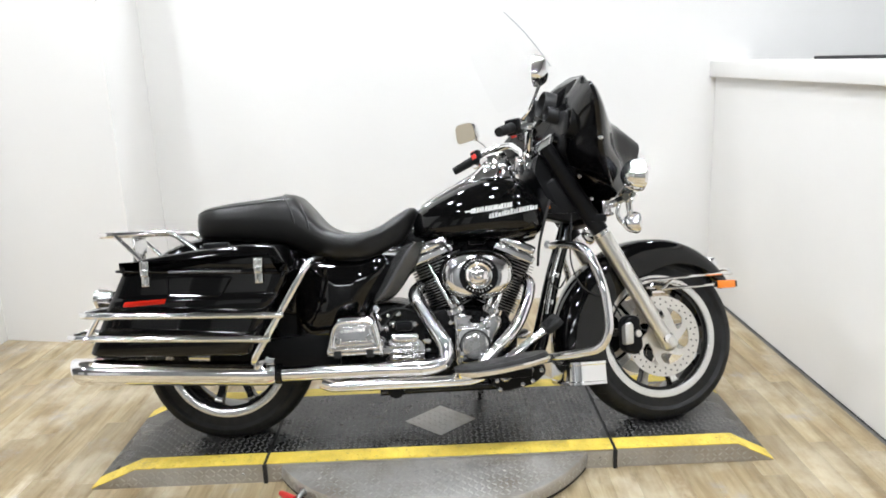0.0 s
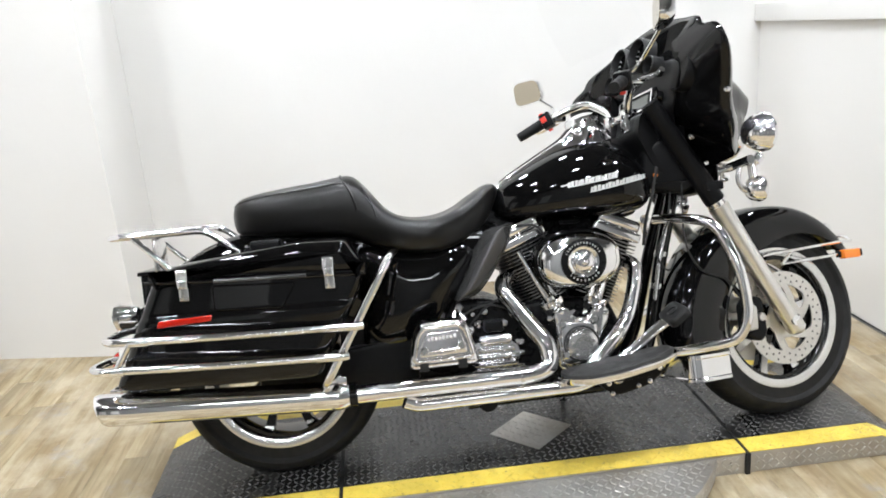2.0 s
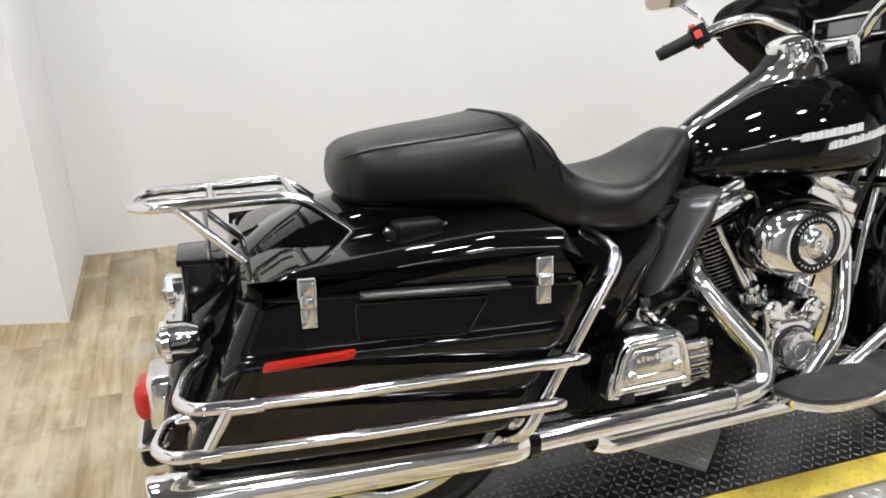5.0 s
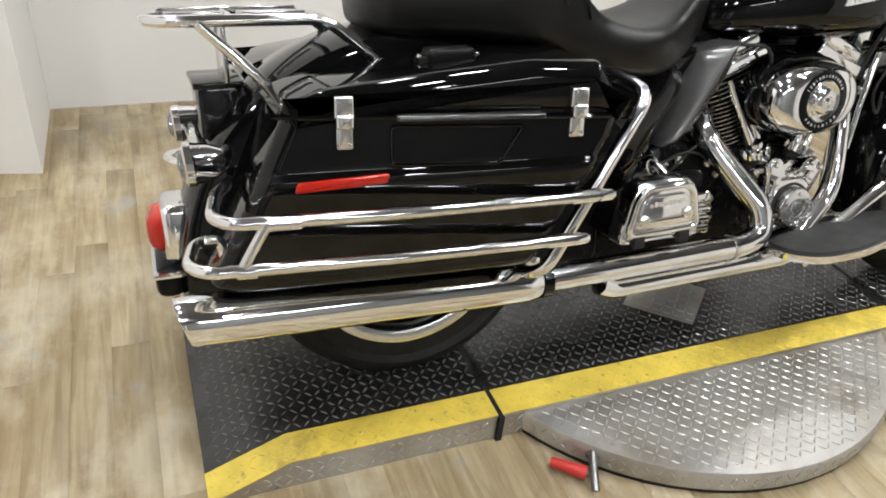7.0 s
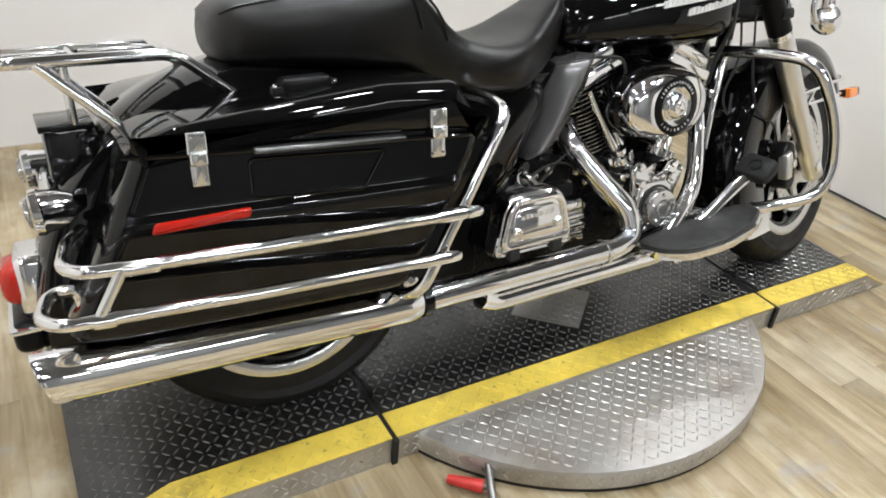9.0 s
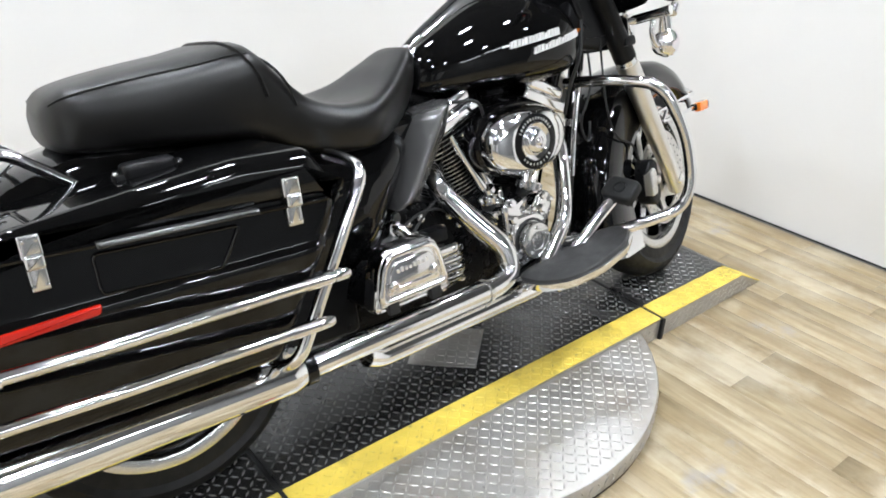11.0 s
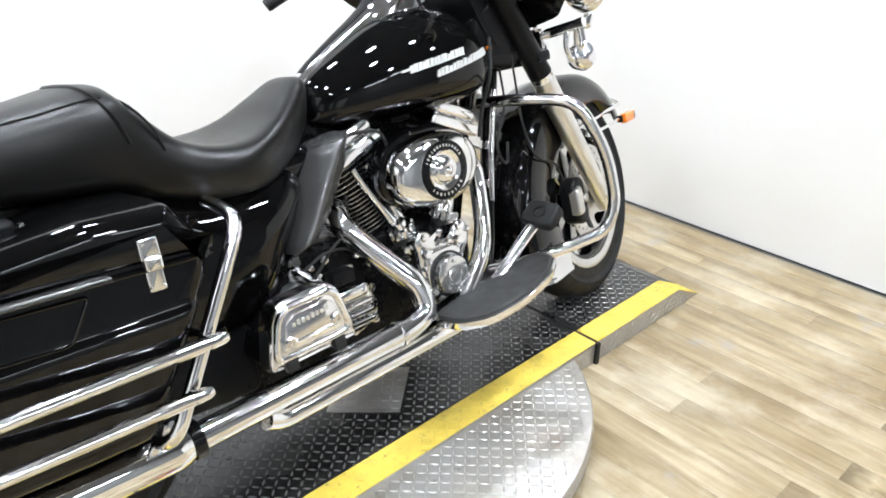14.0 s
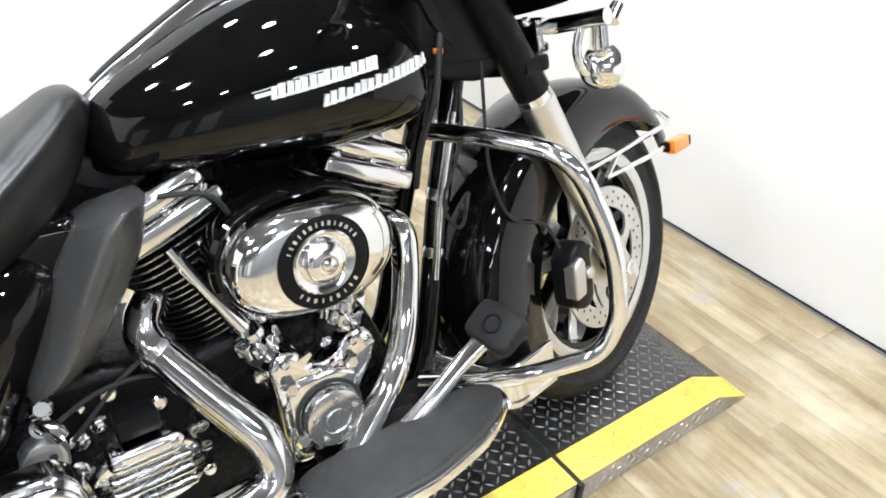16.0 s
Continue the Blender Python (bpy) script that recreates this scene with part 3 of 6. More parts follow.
bm = bmesh.new()
rings = []
for i in range(41):
    x = 0.745 + (1.24 - 0.745) * i / 40
    w, top, bot = interp(TANK, x)
    zc = bot + (top - bot) * 0.42
    ring = []
    for j in range(36):
        a = 2 * math.pi * j / 36
        s, c = math.sin(a), math.cos(a)
        e = 2.2 if s > 0 else 2.8
        h = (top - zc) if s > 0 else (zc - bot)
        ring.append(Vector((x, w * math.copysign(abs(c) ** (2 / e), c), zc + h * math.copysign(abs(s) ** (2 / e), s))))
    rings.append(ring)
loft(bm, rings)
tank = part("fuel_tank", bm, BLACK, bike, "gloss black teardrop fuel tank", angle=60)

bm = bmesh.new()
DASH = [(0.752, 0.026, 0.822), (0.8, 0.03, 0.856), (0.88, 0.036, 0.902), (0.96, 0.044, 0.946), (0.99, 0.052, 0.966), (1.02, 0.062, 0.996), (1.06, 0.068, 1.018), (1.1, 0.066, 1.016), (1.135, 0.056, 0.985)]
rings = []
for i in range(25):
    x = 0.752 + (1.135 - 0.752) * i / 24
    w, top = interp(DASH, x)
    lo = interp(TANK, x)[1] - 0.035
    ring = []
    for k in range(13):
        a = math.pi * k / 12
        ring.append(Vector((x, -w * math.cos(a) * (1.0 + 0.1 * (1 - math.sin(a))), lo + (top - lo) * abs(math.sin(a)) ** 0.5)))
    rings.append(ring)
loft(bm, rings)
part("dash_console", bm, CHROME, tank, "chrome console along the tank top", angle=50)
bm = bmesh.new()
rings = []
for i in range(17):
    x = 0.775 + (1.04 - 0.775) * i / 16
    w, top = interp(DASH, x)
    rings.append([Vector((x, -w * 0.42 * c, top + 0.002 - abs(c) * 0.003)) for c in (-1, -0.5, 0, 0.5, 1)])
loft(bm, rings, cap=False, closed=False)
part("dash_inlay", bm, SATIN, tank, "black ribbed inlay")
bm = bmesh.new()
lathe(bm, [(0.05, -0.03), (0.054, 0.006), (0.05, 0.016), (0.036, 0.023), (0.015, 0.027), (0.0, 0.028)], (1.06, 0, 1.006), (-0.25, 0, 1), 32)
part("dash_cap", bm, CHROME, tank, "chrome domed cap at the console's front")
bm = bmesh.new()
lathe(bm, [(0.017, -0.012), (0.017, 0.004), (0.013, 0.006), (0.009, 0.003), (0.0, 0.003)], (1.03, -0.064, 0.982), (-0.2, -1, 0.45), 18)
part("ignition_switch", bm, POLISHED, tank, "bright ignition switch on the console")

# badge: plain bright strokes on the tank flank


def badge_bar(x0, z0, x1, z1, h):
    """A raised bright bar on the tank flank from one point to another, h high."""
    bm = bmesh.new()
    ring = ((x0, z0), (x1, z1), (x1, z1 + h), (x0, z0 + h))
    loft(bm, [[Vector((x, tank_side(x, z) + off, z)) for x, z in ring] for off in (0.002, -0.0035)])
    part("badge_stroke", bm, BADGE, tank)


def badge_upright(x, z, w, h, lean):
    bm = bmesh.new()
    ring = ((x, z), (x + w, z), (x + w + lean, z + h), (x + lean, z + h))
    loft(bm, [[Vector((u, tank_side(u, v) + off, v)) for u, v in ring] for off in (0.002, -0.0035)])
    part("badge_stroke", bm, BADGE, tank)


def badge_row(x0, x1, z0, rise, h):
    """A row of plain leaning strokes on a base strip."""
    x = x0
    while x < x1 - 0.006:
        w = random.uniform(0.0055, 0.0085)
        badge_upright(x, z0 + rise * (x - x0), w, h * random.choice((1.0, 0.9, 0.8, 1.0)), 0.003)
        x += w + random.choice((0.0016, 0.0024, 0.0036))
    n = 5
    for k in range(n):
        a, b = x0 + (x1 - x0) * k / n, x0 + (x1 - x0) * (k + 1) / n
        badge_bar(a, z0 + rise * (a - x0), b, z0 + rise * (b - x0), 0.0028)


random.seed(3)
badge_row(0.957, 1.105, 0.802, 0.12, 0.0175)
badge_row(1.022, 1.2, 0.782, 0.16, 0.0175)
badge_bar(0.938, 0.806, 0.958, 0.8085, 0.0045)

# seat
SEAT = [(-0.058, 0.06, 0.825, 0.775), (-0.042, 0.115, 0.852, 0.752), (0.0, 0.15, 0.868, 0.744), (0.1, 0.172, 0.882, 0.735), (0.2, 0.178, 0.892, 0.722), (0.275, 0.176, 0.902, 0.71), (0.315, 0.172, 0.898, 0.695), (0.36, 0.172, 0.85, 0.675), (0.41, 0.182, 0.795, 0.66), (0.47, 0.195, 0.768, 0.648), (0.55, 0.192, 0.763, 0.645), (0.62, 0.152, 0.779, 0.66), (0.68, 0.114, 0.81, 0.69), (0.725, 0.084, 0.835, 0.735), (0.75, 0.058, 0.836, 0.78), (0.762, 0.035, 0.825, 0.8)]
bm = bmesh.new()
rings = []
for i in range(67):
    x = -0.058 + (0.762 + 0.058) * i / 66
    w, top, bot = interp(SEAT, x)
    h = (top - bot)
    edge = 0.45
    ring = []
    for j in range(32):
        a = 2 * math.pi * j / 32
        s, c = math.sin(a), math.cos(a)
        zz = bot + h * edge + (h * (1 - edge) * abs(s) ** 0.62 if s > 0 else -h * edge * abs(s) ** 0.45)
        yy = w * math.copysign(abs(c) ** (0.5 if s > 0 else 0.45), c)
        dish = 0.0
        if 0.36 < x < 0.66 and s > 0:
            dish = -0.018 * math.sin(math.pi * (x - 0.36) / 0.3) * (s ** 6)
        ring.append(Vector((x, yy * (0.96 if s < 0 else 1), zz + dish)))
    rings.append(ring)
loft(bm, rings)
seat = part("seat", bm, VINYL, bike, "two-up black vinyl saddle", angle=70)
for nm, xx, rr in (("seat_welt", 0.285, 0.0035), ("seat_welt", 0.34, 0.0028)):
    bm = bmesh.new()
    w, top, bot = interp(SEAT, xx)
    path = []
    for j in range(0, 17):
        a = math.pi * j / 16
        s, c = math.sin(a), math.cos(a)
        h = top - bot
        path.append(Vector((xx + 0.045 * (1 - s) - 0.01, w * math.copysign(abs(c) ** 0.5, c) * 1.005, bot + h * 0.45 + h * 0.55 * s ** 0.62 + 0.001)))
    path = [Vector((p.x, interp(SEAT, p.x)[0] / w * p.y, p.z if p.z < interp(SEAT, p.x)[1] + 0.002 else interp(SEAT, p.x)[1] + 0.001)) for p in path]
    tube(bm, path, rr, 6, 0.0)
    part(nm, bm, VINYL, seat)

for sd in (-1, 1):
    bm = bmesh.new()
    path = []
    for x in np.linspace(-0.045, 0.3, 30):
        w, top, bot = interp(SEAT, x)
        h = top - bot
        path.append(Vector((x, sd * w * math.cos(radians(42)) ** 0.5, bot + h * 0.45 + h * 0.55 * math.sin(radians(42)) ** 0.62 + 0.0005)))
    tube(bm, path, 0.002, 6, 0.0)
    part("seat_seam", bm, VINYL, seat)

# rear fender
def arc_fender(bm, c, R, a0, a1, half, drop, n=36, thick=0.003, crown=0.03):
    rings = []
    for i in range(n + 1):
        a = radians(a0 + (a1 - a0) * i / n)
        d = Vector((math.cos(a), 0, math.sin(a)))
        ring = []
        hw = half(i / n) if callable(half) else half
        dr = drop(i / n) if callable(drop) else drop
        prof = [(-hw, -dr), (-hw, -crown), (-hw * 0.92, -crown * 0.45), (-hw * 0.7, -crown * 0.12), (0, 0), (hw * 0.7, -crown * 0.12), (hw * 0.92, -crown * 0.45), (hw, -crown), (hw, -dr)]
        prof += [(y * 0.97, r - thick) for y, r in prof[::-1]]
        for y, r in prof:
            p = Vector(c) + d * (R + r)
            ring.append(Vector((p.x, y, p.z)))
        rings.append(ring)
    return loft(bm, rings)


bm = bmesh.new()
arc_fender(bm, (0.03, 0, 0.30), 0.462, 30, 186, 0.118, lambda t: 0.1 + 0.05 * math.sin(math.pi * t))
part("rear_fender", bm, BLACK, bike, "gloss black rear fender")


# wheels
def wheel(name, c, fork, width, parent):
    cx, cy, cz = c
    bm = bmesh.new()
    hw = width / 2
    prof = []
    for k in range(25):
        a = math.pi * k / 24
        prof.append((0.228 + 0.092 * math.sin(a) ** 0.48, -hw * math.cos(a) * (1.0 if 0.15 < math.sin(a) else 0.86)))
    prof2 = []
    for r, h in prof:
        prof2.append((r, h))
    prof2 += [(0.222, hw * 0.8), (0.222, -hw * 0.8)]
    lathe(bm, prof2, c, (0, 1, 0), 72, closed=True)
    root = part(name, bm, RUBBER, parent, "black tubeless tyre on a cast wheel", fork, angle=30)
    bm = bmesh.new()
    for k in range(48):
        a = 2 * math.pi * k / 48
        for sd in (-1, 1):
            p = []
            for q in range(5):
                t = q / 4
                yy = sd * hw * (0.22 + 0.55 * t)
                rr = 0.228 + 0.092 * math.sqrt(max(0, 1 - (abs(yy) / hw) ** 2)) ** 0.48 + 0.0006
                aa = a + 0.055 * t + (0.065 if sd > 0 else 0)
                p.append(Vector((cx + rr * math.cos(aa), yy + cy, cz + rr * math.sin(aa))))
            for u, v in zip(p, p[1:]):
                t = (v - u).normalized()
                n = Vector((u.x - cx, 0, u.z - cz)).normalized()
                s = t.cross(n) * 0.0022
                bm.faces.new([bm.verts.new(x) for x in (u - s, u + s, v + s, v - s)])
    tagged(part("tread_grooves", bm, GAP, root, "", fork), kind="stuff")
    bm = bmesh.new()
    for sd in (-1, 1):
        lathe(bm, [(0.2, sd * hw * 0.62), (0.203, sd * hw * 0.84), (0.214, sd * hw * 0.9), (0.229, sd * hw * 0.87), (0.231, sd * hw * 0.8), (0.216, sd * hw * 0.78), (0.206, sd * hw * 0.62)], c, (0, 1, 0), 72, closed=True)
    part("rim", bm, RIMALU, root, "polished alloy rim lip", fork)
    bm = bmesh.new()
    lathe(bm, [(0.2, -hw * 0.66), (0.2, hw * 0.66), (0.19, hw * 0.66), (0.186, 0.0), (0.19, -hw * 0.66)], c, (0, 1, 0), 64, closed=True)
    lathe(bm, [(0.03, -hw * 0.85), (0.055, -hw * 0.8), (0.06, -0.02), (0.06, 0.02), (0.055, hw * 0.8), (0.03, hw * 0.85)], c, (0, 1, 0), 40, closed=True)
    part("wheel_hub", bm, BLACK, root, "black cast hub and rim barrel", fork)
    for k in range(9):
        a = 2 * math.pi * (k + 0.3) / 9
        d, t = Vector((math.cos(a), 0, math.sin(a))), Vector((-math.sin(a), 0, math.cos(a)))
        bm = bmesh.new()
        rings = []
        for r, w, h in ((0.05, 0.02, 0.022), (0.1, 0.0155, 0.018), (0.15, 0.0135, 0.018), (0.18, 0.0145, 0.022), (0.19, 0.018, 0.026), (0.197, 0.026, 0.028)):
            o = Vector(c) + d * r
            y = Vector((0, h, 0))
            rings.append([o + t * w + y * 0.8, o + t * w * 0.85 + y, o - t * w * 0.85 + y, o - t * w + y * 0.8, o - t * w - y * 0.8, o - t * w * 0.85 - y, o + t * w * 0.85 - y, o + t * w - y * 0.8])
        loft(bm, rings)
        me = part("spoke", bm, [BLACK, RIMALU], root, "", fork, angle=20).data
        for p in me.polygons:
            if len(p.vertices) == 4 and 0.3 < abs(p.normal.y) < 0.97:
                p.material_index = 1
    return root


FW = (1.642, 0, 0.307)
RW = (0.03, 0, 0.31)
front_wheel = wheel("front_wheel", FW, True, 0.142, bike)
wheel("rear_wheel", RW, False, 0.175, bike)


def rotor(y, R=0.15):
    cc = (FW[0], y, FW[2])
    bm = bmesh.new()
    lathe(bm, [(0.108, -0.0025), (R, -0.0025), (R, 0.0025), (0.108, 0.0025)], cc, (0, 1, 0), 64, closed=True)
    disc_ring = part("brake_disc", bm, CAST, front_wheel, "drilled steel brake disc", True)
    bm = bmesh.new()
    lathe(bm, [(0.028, -0.005), (0.064, -0.004), (0.066, 0.0), (0.064, 0.004), (0.028, 0.005)], cc, (0, 1, 0), 40, closed=True)
    part("disc_carrier", bm, CAST, disc_ring, "", True)
    for k in range(6):
        a = 2 * math.pi * k / 6
        bm = bmesh.new()
        rings = []
        for r, da, w in ((0.054, 0.0, 0.023), (0.075, 0.12, 0.016), (0.095, 0.32, 0.015), (0.112, 0.55, 0.022)):
            d, t = Vector((math.cos(a + da), 0, math.sin(a + da))), Vector((-math.sin(a + da), 0, math.cos(a + da)))
            o = Vector(cc) + d * r
            rings.append([o + t * w + Vector((0, 0.003, 0)), o - t * w + Vector((0, 0.003, 0)), o - t * w - Vector((0, 0.003, 0)), o + t * w - Vector((0, 0.003, 0))])
        loft(bm, rings)
        part("carrier_arm", bm, CAST, disc_ring, "", True)


for yy in (-0.082, 0.082):
    rotor(yy)
# drilled holes as flat black discs, their dark inside put in as colour
bm = bmesh.new()
for k in range(36):
    a = 2 * math.pi * k / 36
    for rr in ((0.118, 0.139) if k % 2 else (0.128,)):
        lathe(bm, [(0.0, 0.0), (0.0035, 0.0)], (FW[0] + rr * math.cos(a), -0.0851, FW[2] + rr * math.sin(a)), (0, 1, 0), 8)
tagged(part("disc_holes", bm, GAP, front_wheel, "", True), kind="stuff")

# front fender: crown over the wheel with deep rear skirt
bm = bmesh.new()
rings = []
N = 44
for i in range(N + 1):
    t = i / N
    a = radians(32 + (200 - 32) * t)
    R = 0.373 + 0.03 * max(0, (t - 0.35) / 0.65) ** 1.2
    d = Vector((math.cos(a), 0, math.sin(a)))
    hw = 0.082 + 0.012 * math.sin(math.pi * min(1, t * 1.4)) + 0.006 * t
    dr = 0.06 + 0.075 * max(0, min(1, (t - 0.12) / 0.3)) + 0.025 * max(0, min(1, (t - 0.45) / 0.3))
    prof = [(-hw, -dr), (-hw * 1.02, -0.05), (-hw * 0.95, -0.022), (-hw * 0.75, -0.008), (0, 0), (hw * 0.75, -0.008), (hw * 0.95, -0.022), (hw * 1.02, -0.05), (hw, -dr)]
    prof += [(y * 0.965, r - 0.004) for y, r in prof[::-1]]
    rings.append([Vector((FW[0] + d.x * (R + r), y, FW[2] + 0.0 + d.z * (R + r))) for y, r in prof])
loft(bm, rings)
front_fender = part("front_fender", bm, BLACK, bike, "gloss black deep front fender", True, angle=45)
bm = bmesh.new()
for sd in (-1, 1):
    tube(bm, [(1.57, sd * 0.1, 0.515), (1.75, sd * 0.103, 0.524), (1.92, sd * 0.098, 0.53), (1.955, sd * 0.08, 0.528)], 0.0055, 8, 0.02)
    tube(bm, [(1.645, sd * 0.1, 0.482), (1.8, sd * 0.118, 0.487), (1.93, sd * 0.118, 0.494)], 0.0055, 8, 0.02)
    tube(bm, [(1.645, sd * 0.101, 0.482), (1.69, sd * 0.102, 0.518)], 0.0055, 8)
    tube(bm, [(1.955, sd * 0.08, 0.528), (1.975, sd * 0.04, 0.545), (1.98, 0, 0.55)], 0.006, 8, 0.02)
part("fender_rail", bm, CHROME, front_fender, "chrome fender trim rails", True)
for sd in (-1, 1):
    bm = bmesh.new()
    box(bm, (1.862, sd * 0.128 - 0.012, 0.473), (1.93, sd * 0.128 + 0.012, 0.503), 0.005)
    part("side_marker", bm, AMBER, front_fender, "amber side marker lens", True)
    bm = bmesh.new()
    box(bm, (1.928, sd * 0.128 - 0.012, 0.476), (1.938, sd * 0.128 + 0.01, 0.501), 0.004)
    part("marker_housing", bm, SATIN, front_fender, "black rubber marker housing", True)
    bm = bmesh.new()
    box(bm, (1.855, sd * 0.118 - 0.01, 0.478), (1.875, sd * 0.118 + 0.01, 0.5), 0.004)
    part("marker_foot", bm, SATIN, front_fender, "", True)
bm = bmesh.new()
lathe(bm, [(0.0, 0.022), (0.02, 0.018), (0.028, 0.0), (0.03, -0.008), (0.0, -0.01)], (1.925, 0, 0.575), (0.8, 0, 0.6), 20)
part("fender_tip_lamp", bm, CHROME, front_fender, "chrome fender tip ornament", True)
_out = rounded([(1.39, -0.112, 0), (1.256, -0.112, 0), (1.25, 0.0, 0), (1.256, 0.112, 0), (1.39, 0.112, 0)], 0.05, 6)
_in = rounded([(1.388, -0.107, 0), (1.262, -0.107, 0), (1.256, 0.0, 0), (1.262, 0.107, 0), (1.388, 0.107, 0)], 0.046, 6)
bm = bmesh.new()
rings = []
for z, k in ((0.15, 0.0), (0.153, 0.004), (0.162, 0.004), (0.165, 0.001), (0.222, 0.001), (0.225, 0.004), (0.234, 0.004), (0.237, 0.0)):
    rings.append([Vector((p.x - k * (p.x < 1.3), p.y + math.copysign(k, p.y) * (abs(p.y) > 0.02), z)) for p in _out] + [Vector((p.x, p.y, z)) for p in _in[::-1]])
loft(bm, rings)
part("fender_skirt_tip", bm, CHROME, front_fender, "chrome wrap on the fender's rear tip", True)

# fork
for sd in (-1, 1):
    y = sd * 0.122
    bm = bmesh.new()
    tube(bm, [(1.64, y, 0.282), (1.41, y, 0.69)], 0.03, 20, 0, radii=[0.0265, 0.0275, 0.028, 0.029, 0.032, 0.0325])
    lathe(bm, [(0.0, 0.0), (0.022, 0.0), (0.03, 0.01), (0.03, 0.045), (0.0, 0.045)], (1.655, y, 0.262), (-0.5, 0, 0.87), 18)
    leg = part("fork_slider", bm, SLIDER, bike, "brushed aluminium fork slider", True)
    bm = bmesh.new()
    tube(bm, [(1.418, y, 0.677), (1.395, y, 0.716)], 0.031, 18, 0)
    part("fork_tube", bm, CHROME, leg, "", True)
    bm = bmesh.new()
    tube(bm, [(1.402, y, 0.705), (1.21, y, 1.02)], 0.028, 20, 0, radii=[0.0325, 0.029, 0.028, 0.028])
    part("fork_cover", bm, SATIN, leg, "satin black upper fork cover", True)
    bm = bmesh.new()
    lathe(bm, [(0.0, 0.0), (0.016, 0.0), (0.018, 0.006), (0.018, 0.02), (0.0, 0.02)], (1.63, sd * 0.15, 0.3), (0, -sd, 0), 16)
    part("axle_nut", bm, CHROME, leg, "chrome axle cap", True)
    bm = bmesh.new()
    slab(bm, [(1.47, 0.265), (1.47, 0.37), (1.5, 0.395), (1.54, 0.385), (1.546, 0.27), (1.52, 0.245)], sd * 0.07, sd * 0.118, 0.02, 0.012)
    part("brake_caliper", bm, SATIN, leg, "black brake caliper", True)
    bm = bmesh.new()
    slab(bm, [(1.468, 0.285), (1.47, 0.358), (1.494, 0.37), (1.506, 0.355), (1.502, 0.288)], sd * 0.1, sd * 0.128, 0.008, 0.006)
    lathe(bm, [(0.0, 0.008), (0.012, 0.006), (0.014, 0.0), (0.014, -0.006)], (1.525, sd * 0.118, 0.324), (0, sd, 0), 14)
    part("caliper_insert", bm, CAST, leg, "bright caliper insert", True)
bm = bmesh.new()
tube(bm, [(FW[0], -0.14, FW[2]), (FW[0], 0.14, FW[2])], 0.013, 14)
part("front_axle", bm, STEEL, bike, "steel front axle", True)
for lo, hi in (((1.355, -0.155, 0.735), (1.42, 0.155, 0.765)), ((1.235, -0.12, 0.91), (1.33, 0.12, 0.95))):
    bm = bmesh.new()
    box(bm, lo, hi, 0.01)
    part("fork_yoke", bm, SATIN, bike, "black fork yoke", True)

# fairing
RIM = [(0.0, 0.82, 1.46), (0.155, 0.828, 1.45), (0.21, 0.847, 1.4), (0.294, 0.925, 1.33), (0.33, 0.99, 1.305), (0.362, 1.033, 1.287), (0.396, 1.095, 1.262), (0.396, 1.14, 1.252), (0.366, 1.174, 1.258), (0.31, 1.192, 1.265), (0.285, 1.225, 1.28), (0.2, 1.255, 1.31), (0.1, 1.288, 1.335), (0.0, 1.3, 1.345)]


YAW = Matrix.Translation((1.27, 0, 1.1)) @ Matrix.Rotation(radians(6), 4, Vector((-math.sin(radians(26)), 0, math.cos(radians(26))))) @ Matrix.Translation((-1.27, 0, -1.1))


def fairing_ring(s):
    pts = []
    for y, z, x in RIM:
        pts.append((y, z, x))
    for y, z, x in RIM[-2:0:-1]:
        pts.append((-y, z, x))
    hc = Vector((1.585, 0, 0.955))
    out = []
    for y, z, x in pts:
        k, fx = interp([(0.0, 1.0, 0.0), (0.06, 0.99, 0.012), (0.12, 0.965, 0.03), (0.3, 0.86, 0.08), (0.5, 0.69, 0.15), (0.66, 0.55, 0.215), (0.8, 0.45, 0.31), (1.0, 0.32, 0.42)], s)
        k2, fx2 = interp([(0.0, 1.0, 0.0), (0.06, 0.99, 0.015), (0.12, 0.96, 0.04), (0.3, 0.86, 0.11), (0.5, 0.72, 0.2), (0.66, 0.58, 0.265), (0.8, 0.5, 0.33), (1.0, 0.32, 0.42)], s)
        low = min(1.0, max(0.0, (hc.z + 0.06 - z) / 0.12))
        k, fx = k + (k2 - k) * low, fx + (fx2 - fx) * low
        reach = hc.x - x
        out.append(YAW @ Vector((x + reach * fx / 0.42, y * k, hc.z + (z - hc.z) * (k + (1 - k) * 0.08 * (z > hc.z)))))
    return out


bm = bmesh.new()
outer = [fairing_ring(s) for s in np.linspace(0, 1, 15)]
dense = []
for ring in outer:
    n = len(ring)
    d = []
    for i in range(n):
        a, b, c, e = ring[i - 1], ring[i], ring[(i + 1) % n], ring[(i + 2) % n]
        for t in (0, 0.25, 0.5, 0.75):
            d.append(0.5 * ((2 * b) + (c - a) * t + (2 * a - 5 * b + 4 * c - e) * t * t + (3 * b - a - 3 * c + e) * t ** 3))
    dense.append(d)
loft(bm, dense)
fairing = part("fairing", bm, GLOSSPL, bike, "black fork-mounted batwing fairing", True, angle=55)
bm = bmesh.new()
mid = sum(dense[0], Vector()) / len(dense[0])


def dish(k, x):
    """A ring of the instrument panel, k of the way in, set back below for the fork."""
    ring = [p.lerp(mid, k) for p in dense[0]]
    return [Vector((x + 0.9 * max(0.0, 1.0 - p.z), p.y, p.z)) for p in ring]


